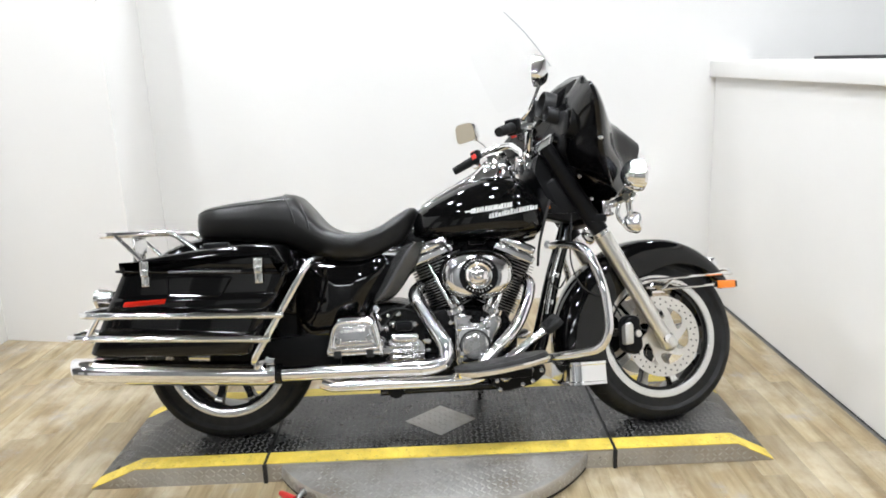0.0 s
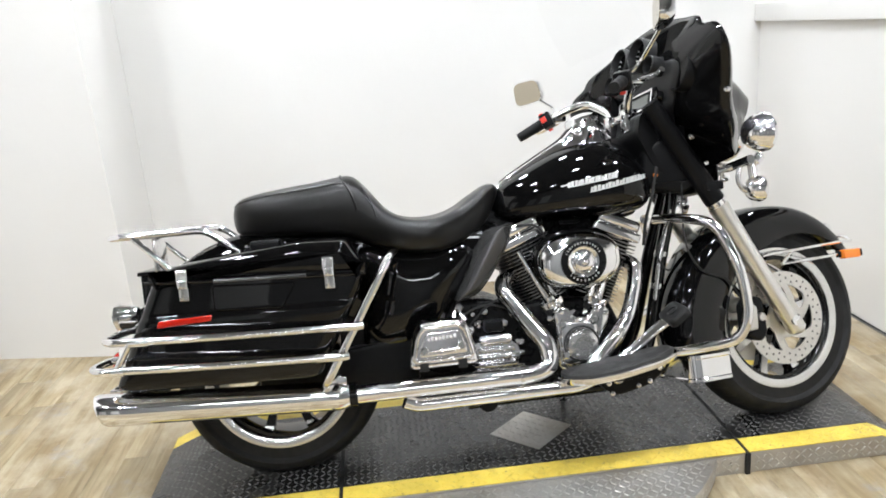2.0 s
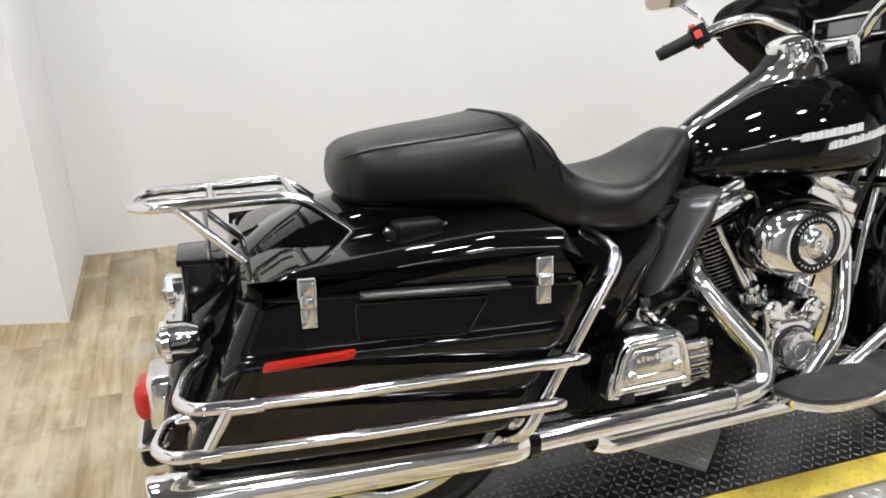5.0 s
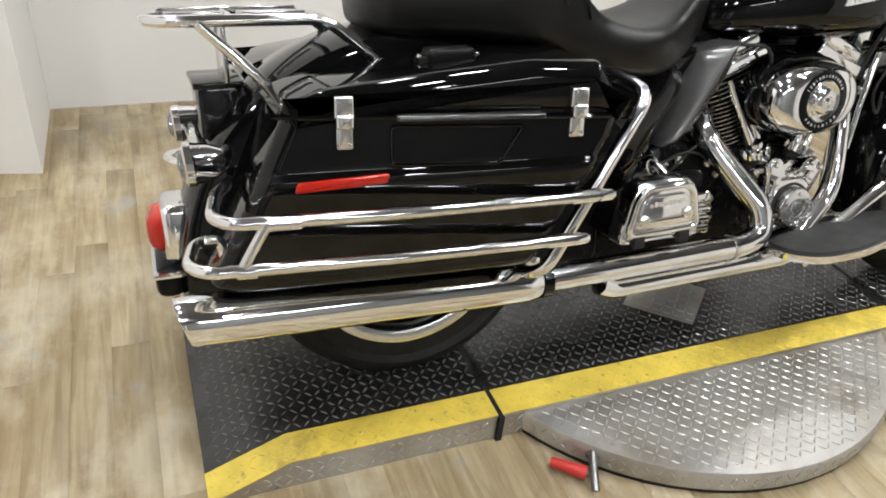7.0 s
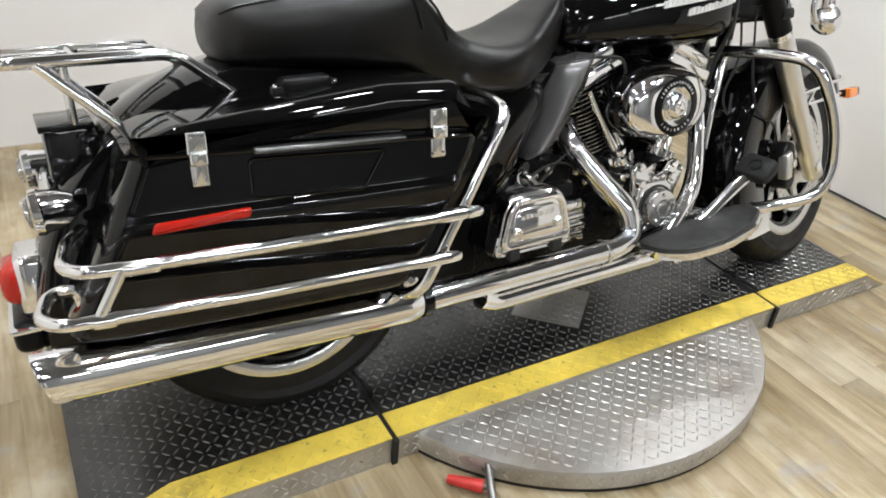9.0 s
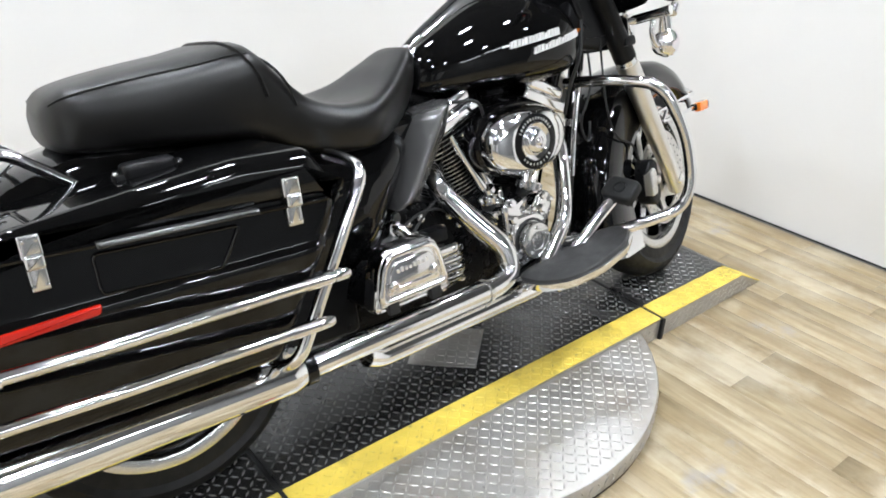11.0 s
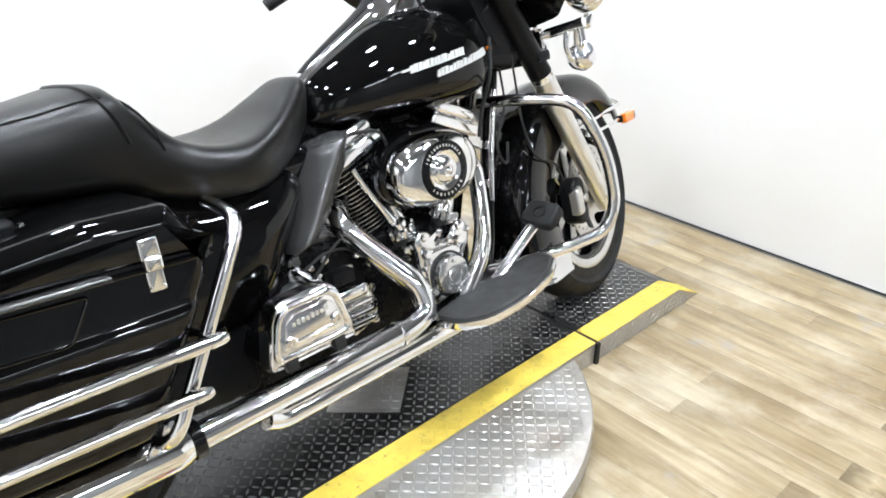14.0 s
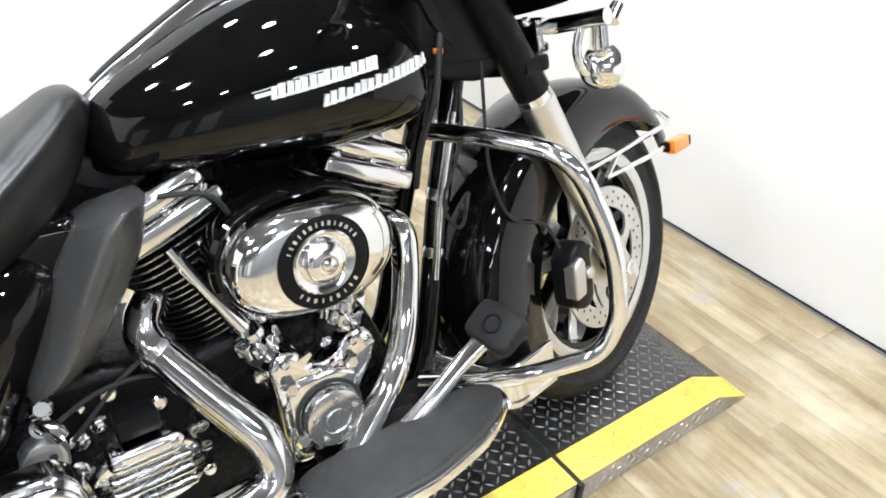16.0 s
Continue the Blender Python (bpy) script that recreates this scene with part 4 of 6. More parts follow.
r1 = [p.lerp(mid, 0.02) + Vector((-0.006, 0, 0)) for p in dense[0]]
r2 = [p.lerp(mid, 0.08) + Vector((-0.012, 0, 0)) for p in dense[0]]
r3 = [(a * 0.5 + b * 0.5) + Vector((-0.008, 0, 0)) for a, b in zip(r2, dish(0.55, 1.276))]
r4 = dish(0.55, 1.276)
r5 = dish(0.97, 1.28)
loft(bm, [[p + Vector((0.004, 0, 0)) for p in dense[0]], r1, r2, r3, r4, r5], cap=True)
part("inner_fairing", bm, GLOSSPL, fairing, "glossy black inside of the fairing wings", True)
bm = bmesh.new()
loft(bm, [dish(0.52, 1.3), dish(0.48, 1.272), dish(0.5, 1.267), dish(0.55, 1.264), dish(0.97, 1.264)], cap=True)
part("instrument_panel", bm, DASHPL, fairing, "satin charcoal instrument panel", True)
for c in ((1.332, -0.327, 1.006), (1.322, -0.15, 0.905)):
    bm = bmesh.new()
    lathe(bm, [(0.009, -0.006), (0.009, 0.004), (0.006, 0.007), (0.0, 0.008)], c, (-1, -0.25, 0.1), 14)
    part("panel_screw", bm, CHROME, fairing, "chrome panel screw", True)
bm = bmesh.new()
lathe(bm, [(0.105, -0.03), (0.112, 0.0), (0.108, 0.015), (0.098, 0.018)], YAW @ Vector((1.58, 0, 0.955)), (1, 0, 0), 40)
part("headlight_ring", bm, CHROME, fairing, "chrome headlight ring", True)
bm = bmesh.new()
lathe(bm, [(0.098, 0.015), (0.06, 0.03), (0.0, 0.036)], YAW @ Vector((1.58, 0, 0.955)), (1, 0, 0), 32)
part("headlight_lens", bm, LENS, fairing, "clear headlight lens", True)
# windshield
bm = bmesh.new()
rings = []
for i in range(9):
    t = i / 8
    row = []
    for j in range(17):
        u = -1 + 2 * j / 16
        hw = 0.30 - 0.07 * t ** 2
        row.append(Vector((1.3 - 0.155 * t - 0.12 * u * u * (1 - 0.2 * t), u * hw, 1.29 - 0.03 * u * u + 0.245 * t * (1 - 0.12 * u * u))))
    rings.append(row)
loft(bm, rings, cap=False, closed=False)
EDGE = [[v.copy() for v in r] for r in rings]
bmesh.ops.solidify(bm, geom=bm.faces[:], thickness=0.004)
ws = part("windshield", bm, GLASS, fairing, "clear short windshield", True)
ws.visible_shadow = False
bm = bmesh.new()
tube(bm, [r[0] for r in EDGE], 0.0018, 6, 0.0)
part("windshield_edge", bm, CLEAREDGE, fairing, "thin polished windshield edge", True)
# gauges and radio
GX = 1.246


def gauge(c, r):
    bm = bmesh.new()
    lathe(bm, [(r * 1.14, -0.03), (r * 1.16, 0.02), (r * 1.12, 0.031), (r * 1.03, 0.033), (r * 0.97, 0.028), (r * 0.94, 0.004)], c, (-1, 0, 0.25), 32)
    g = part("gauge_bezel", bm, DASHPL, bike, "black gauge bezel", True)
    bm = bmesh.new()
    lathe(bm, [(r * 0.96, 0.006), (0.0, 0.006)], c, (-1, 0, 0.25), 32)
    part("gauge_face", bm, DIAL, g, "dark gauge glass", True)
    bm = bmesh.new()
    ax = Vector((-1, 0, 0.25)).normalized()
    u = Vector((0, 1, 0))
    w = ax.cross(u)
    for k in range(11):
        a = radians(-40 + 26 * k)
        d = u * math.cos(a) + w * math.sin(a)
        q = Vector(c) + ax * 0.0075 + d * r * 0.75
        s = d.cross(ax) * r * 0.035
        e = d * r * 0.12
        bm.faces.new([bm.verts.new(x) for x in (q - s - e, q + s - e, q + s + e, q - s + e)])
    part("dial_marks", bm, WHITE, g, "", True)


for yy in (-0.055, 0.055):
    gauge((GX + 0.015, yy, 1.188), 0.046)
for yy, zz in ((-0.118, 1.135), (0.118, 1.135)):
    gauge((GX + 0.01, yy, zz), 0.026)
for sd in (-1, 1):
    bm = bmesh.new()
    lathe(bm, [(0.062, -0.04), (0.064, 0.006), (0.06, 0.012), (0.055, 0.008), (0.05, -0.012), (0.02, -0.016), (0.0, -0.012)], YAW @ Vector((1.262, sd * 0.2, 1.09)), (-1, -0.1 * sd, 0.2), 36)
    part("speaker_cover", bm, SATIN, fairing, "round black speaker grille", True)
RADIO = Matrix.Translation((1.255, 0.012, 1.046)) @ Matrix.Rotation(radians(14), 4, "Y")
bm = bmesh.new()
box(bm, (-0.004, -0.108, -0.036), (0.06, 0.108, 0.036), 0.006, RADIO)
radio = part("radio", bm, SATIN, bike, "black radio unit", True)
bm = bmesh.new()
for a, b in (((-0.011, -0.099, -0.031), (-0.003, 0.099, -0.024)), ((-0.011, -0.099, 0.024), (-0.003, 0.099, 0.031)), ((-0.011, -0.099, -0.024), (-0.003, -0.091, 0.024)), ((-0.011, 0.091, -0.024), (-0.003, 0.099, 0.024))):
    box(bm, a, b, 0.0015, RADIO)
part("radio_trim", bm, CHROME, radio, "bright radio frame", True)
for y, r in ((0.078, 0.012), (-0.122, 0.017)):
    bm = bmesh.new()
    lathe(bm, [(r, -0.012), (r, 0.006), (r * 0.85, 0.009), (r * 0.55, 0.006), (0.0, 0.006)], RADIO @ Vector((-0.004, y, 0.0)), (-1, 0, 0.25), 20)
    part("radio_knob", bm, GLOSSPL, radio, "black round knob", True)
bm = bmesh.new()
box(bm, (-0.007, -0.072, -0.018), (-0.003, 0.058, 0.018), 0.001, RADIO)
part("radio_display", bm, DISPLAY, radio, "pale blank display", True)
bm = bmesh.new()
slab(bm, [(1.21, 0.84), (1.17, 0.93), (1.19, 1.0), (1.27, 1.0), (1.35, 0.82), (1.3, 0.76)], -0.1, 0.1, 0.02, 0.02)
part("fairing_lower_cap", bm, SATIN, fairing, "black panel behind the fork", True)

# passing lamps and front signals on a chrome bar
bm = bmesh.new()
tube(bm, [(1.45, -0.25, 0.81), (1.455, -0.12, 0.80), (1.455, 0.12, 0.80), (1.45, 0.25, 0.81)], 0.014, 12, 0.03)
box(bm, (1.41, -0.14, 0.76), (1.46, 0.14, 0.82), 0.012)
part("lamp_bar", bm, CHROME, bike, "chrome auxiliary lamp bracket", True)
for sd in (-1, 1):
    bm = bmesh.new()
    lathe(bm, [(0.0, -0.046), (0.02, -0.043), (0.042, -0.028), (0.054, -0.006), (0.057, 0.012), (0.06, 0.015), (0.06, 0.024), (0.052, 0.027)], (1.492, sd * 0.24, 0.89), (1, 0, 0.02), 32)
    tube(bm, [(1.49, sd * 0.245, 0.82), (1.47, sd * 0.243, 0.80)], 0.014, 10)
    pl = part("passing_lamp", bm, CHROME, bike, "chrome bullet passing lamp", True)
    bm = bmesh.new()
    lathe(bm, [(0.054, 0.025), (0.03, 0.032), (0.0, 0.035)], (1.492, sd * 0.24, 0.89), (1, 0, 0.02), 24)
    part("lens", bm, LENS, pl, "clear lamp lens", True)
    bm = bmesh.new()
    lathe(bm, [(0.0, -0.034), (0.02, -0.03), (0.034, -0.014), (0.039, 0.004), (0.041, 0.009), (0.039, 0.017), (0.03, 0.02)], (1.495, sd * 0.2, 0.724), (1, -sd * 0.0, 0.05), 28)
    tube(bm, [(1.49, sd * 0.2, 0.75), (1.475, sd * 0.215, 0.80)], 0.012, 10)
    tube(bm, [(1.455, sd * 0.2, 0.81), (1.44, sd * 0.19, 0.76), (1.455, sd * 0.19, 0.725), (1.48, sd * 0.2, 0.715)], 0.008, 10, 0.02)
    tube(bm, [(1.475, sd * 0.225, 0.8), (1.475, sd * 0.225, 0.76)], 0.017, 12, 0.0, radii=[0.012, 0.017, 0.017, 0.012])
    sg = part("turn_signal", bm, CHROME, bike, "chrome bullet turn signal", True)
    bm = bmesh.new()
    lathe(bm, [(0.036, 0.015), (0.02, 0.027), (0.0, 0.03)], (1.495, sd * 0.2, 0.724), (1, 0, 0.05), 24)
    part("lens", bm, LENS, sg, "clear signal lens", True)

# handlebar
bm = bmesh.new()
tube(bm, [(0.98, -0.316, 1.027), (1.07, -0.226, 1.07), (1.145, -0.155, 1.092), (1.158, -0.095, 1.055), (1.172, -0.055, 1.0), (1.18, 0.05, 1.0), (1.21, 0.12, 1.05), (1.2, 0.24, 1.115), (1.12, 0.31, 1.095), (1.01, 0.395, 1.04)], 0.0135, 14, 0.05)
for sd in (-1, 1):
    box(bm, (1.155, sd * 0.05 - 0.016, 0.95), (1.205, sd * 0.05 + 0.016, 1.02), 0.006)
bars = part("handlebar", bm, CHROME, bike, "chrome handlebar", True)
for sd in (-1, 1):
    e = Vector((1.0, 0.402, 1.035)) if sd > 0 else Vector((0.973, -0.32, 1.024))
    d = ((Vector((1.12, 0.31, 1.095)) if sd > 0 else Vector((1.07, -0.226, 1.07))) - e).normalized()
    bm = bmesh.new()
    tube(bm, [e, e + d * 0.01, e + d * 0.1], 0.019, 18, 0, radii=[0.016, 0.0195, 0.019, 0.019])
    part("grip", bm, RUBBER, bars, "black rubber grip", True)
    bm = bmesh.new()
    o = e + d * 0.118
    rot = d.to_track_quat("X", "Z").to_matrix().to_4x4()
    box(bm, (-0.02, -0.024, -0.028), (0.022, 0.024, 0.028), 0.008, Matrix.Translation(o) @ rot)
    part("switch_housing", bm, SATIN, bars, "black switch housing", True)
    bm = bmesh.new()
    for du, dv, dz in (((-0.008, 0.0, 0.029), (-0.004, 0.018, -0.028)) if sd > 0 else ((-0.006, 0.004, -0.03),)):
        box(bm, (du - 0.008, dv - 0.008, dz - 0.006), (du + 0.008, dv + 0.008, dz + 0.006), 0.002, Matrix.Translation(o) @ rot)
    if sd > 0:
        box(bm, (-0.016, -0.029, -0.006), (0.004, -0.02, 0.014), 0.002, Matrix.Translation(o) @ rot)
    part("switch_button", bm, REDBTN, bars, "red switch buttons", True)
    bm = bmesh.new()
    f = Vector((0.6, sd * 0.75, 0)).normalized()
    p0 = e + d * 0.135 + Vector((0.035, 0, -0.005))
    tube(bm, [p0, p0 + Vector((0.012, sd * 0.05, -0.004)), p0 + Vector((-0.012, sd * 0.14, -0.014)), p0 + Vector((-0.02, sd * 0.165, -0.012))], 0.0075, 10, 0.03, radii=[0.009, 0.008, 0.006, 0.009], squash=0.7)
    box(bm, (p0.x - 0.03, p0.y - 0.022, p0.z - 0.012), (p0.x + 0.015, p0.y + 0.022, p0.z + 0.014), 0.006)
    part("lever", bm, CHROME, bars, "chrome control lever", True)
    bm = bmesh.new()
    mc = Vector((1.064, 0.425, 1.208)) if sd > 0 else Vector((1.074, -0.412, 1.207))
    tube(bm, [o + Vector((0.03, 0, 0.025)), o + Vector((0.05, sd * 0.03, 0.05)), mc + Vector((0.03, 0, -0.02))], 0.0055, 8, 0.03)
    rings = []
    out = smooth2d([(-0.062, -0.042), (0.06, -0.046), (0.056, 0.044), (-0.052, 0.04)], 0.03, 5)
    MR = Matrix.Translation(mc) @ Matrix.Rotation(radians(31 if sd > 0 else -24), 4, "Z") @ Matrix.Rotation(radians(-9 if sd > 0 else 6), 4, "Y")
    for k, h in ((1.0, 0.0), (1.02, 0.008), (0.95, 0.026), (0.7, 0.042), (0.3, 0.048)):
        rings.append([MR @ Vector((h, p.x * k, p.y * k)) for p in out])
    loft(bm, rings)
    mr = part("rear_view_mirror", bm, CHROME, bike, "chrome-backed rear view mirror", True)
    bm = bmesh.new()
    loft(bm, [[MR @ Vector((-0.002, p.x * 0.95, p.y * 0.94)) for p in out], [MR @ Vector((0.001, p.x * 0.95, p.y * 0.94)) for p in out]])
    part("mirror_face", bm, MIRROR, mr, "mirror glass tinted tan for a warm reflection", True)


# ---- saddlebags with their rails ----
def bag_place(sd):
    return lambda u, v, y: Vector((u, sd * (y + 0.33 * y * (u - 0.04)), v))


BAG = [(0.352, -0.34, 0.17, 0.318), (0.354, -0.352, 0.178, 0.328), (0.358, -0.366, 0.184, 0.334), (0.364, -0.378, 0.189, 0.338), (0.372, -0.384, 0.194, 0.341), (0.42, -0.361, 0.221, 0.345), (0.5, -0.323, 0.266, 0.35), (0.535, -0.306, 0.286, 0.354), (0.546, -0.301, 0.292, 0.354), (0.551, -0.298, 0.295, 0.3525), (0.556, -0.296, 0.298, 0.3485), (0.562, -0.293, 0.301, 0.3465), (0.6, -0.275, 0.321, 0.346), (0.646, -0.253, 0.333, 0.344)]


def bag_section(z, place, inner=0.13, r=0.03):
    """A level outline of a saddlebag, with rounded outer corners."""
    x0, x1, out = interp(BAG, z)
    o = [Vector((x1, inner)), Vector((x0, inner))]
    for cx, a0 in ((x0 + r, 180), (x1 - r, 90)):
        for k in range(7):
            a = radians(a0 - 15 * k)
            o.append(Vector((cx + r * math.cos(a), out - r + r * math.sin(a))))
    n = 24
    long = [o[8].lerp(o[9], i / n) for i in range(1, n)]
    o = o[:9] + long + o[9:]
    return [place(p.x, z, p.y + 0.004 * math.sin(math.pi * min(1, max(0, (p.x - x0) / (x1 - x0)))) * (p.y > 0.2)) for p in o]


def screw(bm, p, axis, r=0.009):
    lathe(bm, [(r, -0.004), (r, 0.002), (r * 0.75, 0.005), (0.0, 0.006)], p, axis, 12)


for sd in (-1, 1):
    pl = bag_place(sd)
    bm = bmesh.new()
    loft(bm, [bag_section(z, pl) for z in (0.352, 0.354, 0.358, 0.364, 0.372, 0.39, 0.42, 0.45, 0.48, 0.51, 0.53, 0.54, 0.546, 0.551, 0.556, 0.562, 0.57, 0.59, 0.62, 0.646)])
    bag = part("saddlebag", bm, BLACK, bike, "gloss black hard saddlebag")
    bm = bmesh.new()
    slab(bm, [(-0.266, 0.65), (-0.24, 0.672), (-0.185, 0.69), (0.0, 0.712), (0.16, 0.727), (0.285, 0.722), (0.338, 0.632), (0.335, 0.626)], 0.13, 0.353, 0.012, 0.032, place=pl, steps=6)
    part("saddlebag_lid", bm, BLACK, bag, "gloss black saddlebag lid")
    bm = bmesh.new()
    tube(bm, [pl(-0.268 + 0.6 * k / 12, 0.652 - 0.024 * k / 12, 0.352 - 0.012 * (k in (0, 12))) for k in range(13)], 0.0048, 8, 0.0)
    part("lid_bead", bm, BLACK, bag, "rolled black lid edge")
    bm = bmesh.new()
    slab(bm, [(-0.078, 0.638), (-0.078, 0.649), (0.175, 0.642), (0.175, 0.632)], 0.34, 0.364, 0.003, 0.005, place=pl)
    part("lid_handle", bm, GREYPL, bag, "dull black lid handle strip")
    bm = bmesh.new()
    ring = smooth2d([(-0.085, 0.565), (0.1, 0.557), (0.14, 0.62), (-0.085, 0.63)], 0.01)
    path = [pl(p.x, p.y, 0.352) for p in ring]
    tube(bm, path + [path[0]], 0.0026, 8, 0)
    part("bag_panel_rim", bm, BLACK, bag)
    bm = bmesh.new()
    slab(bm, [(-0.245, 0.529), (-0.239, 0.547), (-0.09, 0.554), (-0.094, 0.537)], 0.345, 0.3605, 0.006, 0.004, place=pl)
    part("reflector", bm, RED, bag, "red side reflector strip")
    for x in (-0.161, 0.235):
        bm = bmesh.new()
        slab(bm, [(x - 0.016, 0.648), (x + 0.015, 0.648), (x + 0.015, 0.682), (x - 0.015, 0.682)], 0.345, 0.362, 0.003, 0.004, place=pl)
        slab(bm, [(x - 0.013, 0.596), (x + 0.013, 0.596), (x + 0.013, 0.645), (x - 0.013, 0.645)], 0.345, 0.356, 0.003, 0.003, place=pl)
        slab(bm, [(x - 0.014, 0.63), (x + 0.014, 0.63), (x + 0.014, 0.655), (x - 0.014, 0.655)], 0.345, 0.367, 0.006, 0.006, place=pl)
        for du in (-0.009, 0.009):
            for z in (0.604, 0.675):
                screw(bm, pl(x + du, z, 0.3585 if z > 0.65 else 0.3535), (0, sd, 0), 0.0035)
        part("bag_latch", bm, POLISHED, bag, "bright metal saddlebag latch")
    # rails round the bag
    bm = bmesh.new()
    tube(bm, [(0.305, sd * 0.39, 0.489), (-0.1, sd * 0.392, 0.501), (-0.352, sd * 0.38, 0.51), (-0.378, sd * 0.345, 0.512), (-0.362, sd * 0.24, 0.515), (-0.335, sd * 0.18, 0.515)], 0.0105, 12, 0.026)
    part("saddlebag_rail", bm, CHROME, bike, "chrome saddlebag guard rail")
    bm = bmesh.new()
    tube(bm, [(0.258, sd * 0.39, 0.411), (-0.1, sd * 0.392, 0.425), (-0.395, sd * 0.378, 0.436), (-0.42, sd * 0.345, 0.438), (-0.405, sd * 0.264, 0.442), (-0.36, sd * 0.25, 0.443), (-0.354, sd * 0.255, 0.4)], 0.0105, 12, 0.022)
    part("saddlebag_rail", bm, CHROME, bike, "chrome saddlebag guard rail")
    bm = bmesh.new()
    tube(bm, [(-0.3, sd * 0.385, 0.507), (-0.345, sd * 0.383, 0.433)], 0.009, 10)
    tube(bm, [(-0.272, sd * 0.388, 0.506), (-0.262, sd * 0.388, 0.507)], 0.0125, 12)
    part("rail_brace", bm, CHROME, bike, "chrome rail brace")
    for a, b in (((-0.3, 0.3885, 0.5076), (-0.25, 0.3895, 0.506)), ((0.225, 0.3905, 0.4915), (0.275, 0.39, 0.49)), ((-0.352, 0.3835, 0.434), (-0.322, 0.385, 0.4331)), ((0.18, 0.3905, 0.4142), (0.235, 0.39, 0.412))):
        bm = bmesh.new()
        tube(bm, [(a[0], sd * a[1], a[2]), (b[0], sd * b[1], b[2])], 0.0122, 14)
        part("rail_collar", bm, CHROME, bike)
    bm = bmesh.new()
    tube(bm, [(0.42, sd * 0.18, 0.664), (0.408, sd * 0.28, 0.665), (0.394, sd * 0.356, 0.655), (0.203, sd * 0.358, 0.343), (0.185, sd * 0.3, 0.315), (0.22, sd * 0.22, 0.32)], 0.0125, 14, 0.04)
    part("bag_guard", bm, CHROME, bike, "chrome saddlebag crash guard")
    for x, z in ((0.302, 0.489), (0.256, 0.411)):
        bm = bmesh.new()
        lathe(bm, [(0.0, 0.014), (0.008, 0.012), (0.0115, 0.004), (0.0115, -0.02)], (x, sd * 0.39, z), (1, 0, 0), 14)
        tube(bm, [(x - 0.02, sd * 0.385, z), (x - 0.014, sd * 0.365, z)], 0.007, 8)
        part("rail_end_cap", bm, CHROME, bike)
    # muffler
    bm = bmesh.new()
    o = Vector((-0.437, sd * 0.268, 0.308))
    e = Vector((0.262, sd * 0.25, 0.268))
    d = (e - o)
    rings = []
    for k, t in enumerate((0.0, 0.012, 0.1, 0.8, 0.93, 0.96, 0.985, 1.0)):
        r = (0.043, 0.046, 0.0455, 0.0425, 0.042, 0.039, 0.031, 0.029)[k]
        c = o + d * t
        n = 32
        ring = []
        for j in range(n):
            a = 2 * math.pi * j / n
            slant = 0.012 * math.sin(a) if k < 2 else 0.0
            ring.append(c + Vector((-slant, math.cos(a) * r, math.sin(a) * r)))
        rings.append(ring)
    back = [[o + Vector((0.01 - 0.012 * math.sin(2 * math.pi * j / 32), math.cos(2 * math.pi * j / 32) * 0.036, math.sin(2 * math.pi * j / 32) * 0.036)) for j in range(32)]]
    deep = [[o + Vector((0.12, math.cos(2 * math.pi * j / 32) * 0.034, math.sin(2 * math.pi * j / 32) * 0.034)) for j in range(32)]]
    loft(bm, deep + back + rings)
    muf = part("muffler", bm, CHROME, bike, "long chrome muffler with a slash-cut end")
    bm = bmesh.new()
    lathe(bm, [(0.031, -0.012), (0.036, -0.01), (0.036, 0.01), (0.031, 0.012)], e + Vector((-0.002, 0, 0)), (1, 0, 0), 24, closed=True)
    part("muffler_clamp", bm, GLOSSPL, muf, "black gasket ring")
    bm = bmesh.new()
    box(bm, (0.2, sd * 0.25 - 0.012, 0.3), (0.245, sd * 0.25 + 0.012, 0.325), 0.004)
    tube(bm, [(0.225, sd * 0.235, 0.32), (0.225, sd * 0.27, 0.325)], 0.007, 8)
    part("muffler_bracket", bm, CHROME, muf)
bm = bmesh.new()
box(bm, (0.012, -0.25, 0.706), (0.1, -0.205, 0.737), 0.011, seg=3)
box(bm, (-0.004, -0.242, 0.704), (0.116, -0.213, 0.722), 0.005)
strap = part("lid_strap_bracket", bm, SATIN, bike, "black rubber lid strap bracket")
for x in (0.003, 0.109):
    bm = bmesh.new()
    screw(bm, (x, -0.228, 0.722), (0, -0.15, 1), 0.006)
    part("bracket_screw", bm, CHROME, strap)

# ---- luggage rack ----
for sd in (-1, 1):
    bm = bmesh.new()
    tube(bm, [(-0.03, sd * 0.115, 0.695), (-0.135, sd * 0.12, 0.779), (-0.4, sd * 0.1, 0.779), (-0.432, sd * 0.06, 0.778), (-0.434, 0, 0.778)], 0.0105, 12, 0.03)
    part("luggage_rack", bm, CHROME, bike, "chrome luggage rack tube")
    bm = bmesh.new()
    tube(bm, [(-0.35, sd * 0.108, 0.775), (-0.225, sd * 0.118, 0.65)], 0.009, 10)
    lathe(bm, [(0.0, 0.008), (0.013, 0.006), (0.015, -0.004)], (-0.222, sd * 0.12, 0.648), (0, sd, 0.2), 14)
    part("rack_strut", bm, CHROME, bike, "chrome rack strut")
    bm = bmesh.new()
    box(bm, (-0.4, sd * 0.06 - 0.014, 0.786), (-0.3, sd * 0.06 + 0.014, 0.791), 0.002)
    box(bm, (-0.28, sd * 0.06 - 0.014, 0.786), (-0.16, sd * 0.06 + 0.014, 0.791), 0.002)
    part("rack_slat", bm, CHROME, bike, "chrome rack slats")
for x in (-0.14, -0.29):
    bm = bmesh.new()
    tube(bm, [(x, -0.115, 0.778), (x, 0.115, 0.778)], 0.008, 10)
    part("rack_crossbar", bm, CHROME, bike)
bm = bmesh.new()
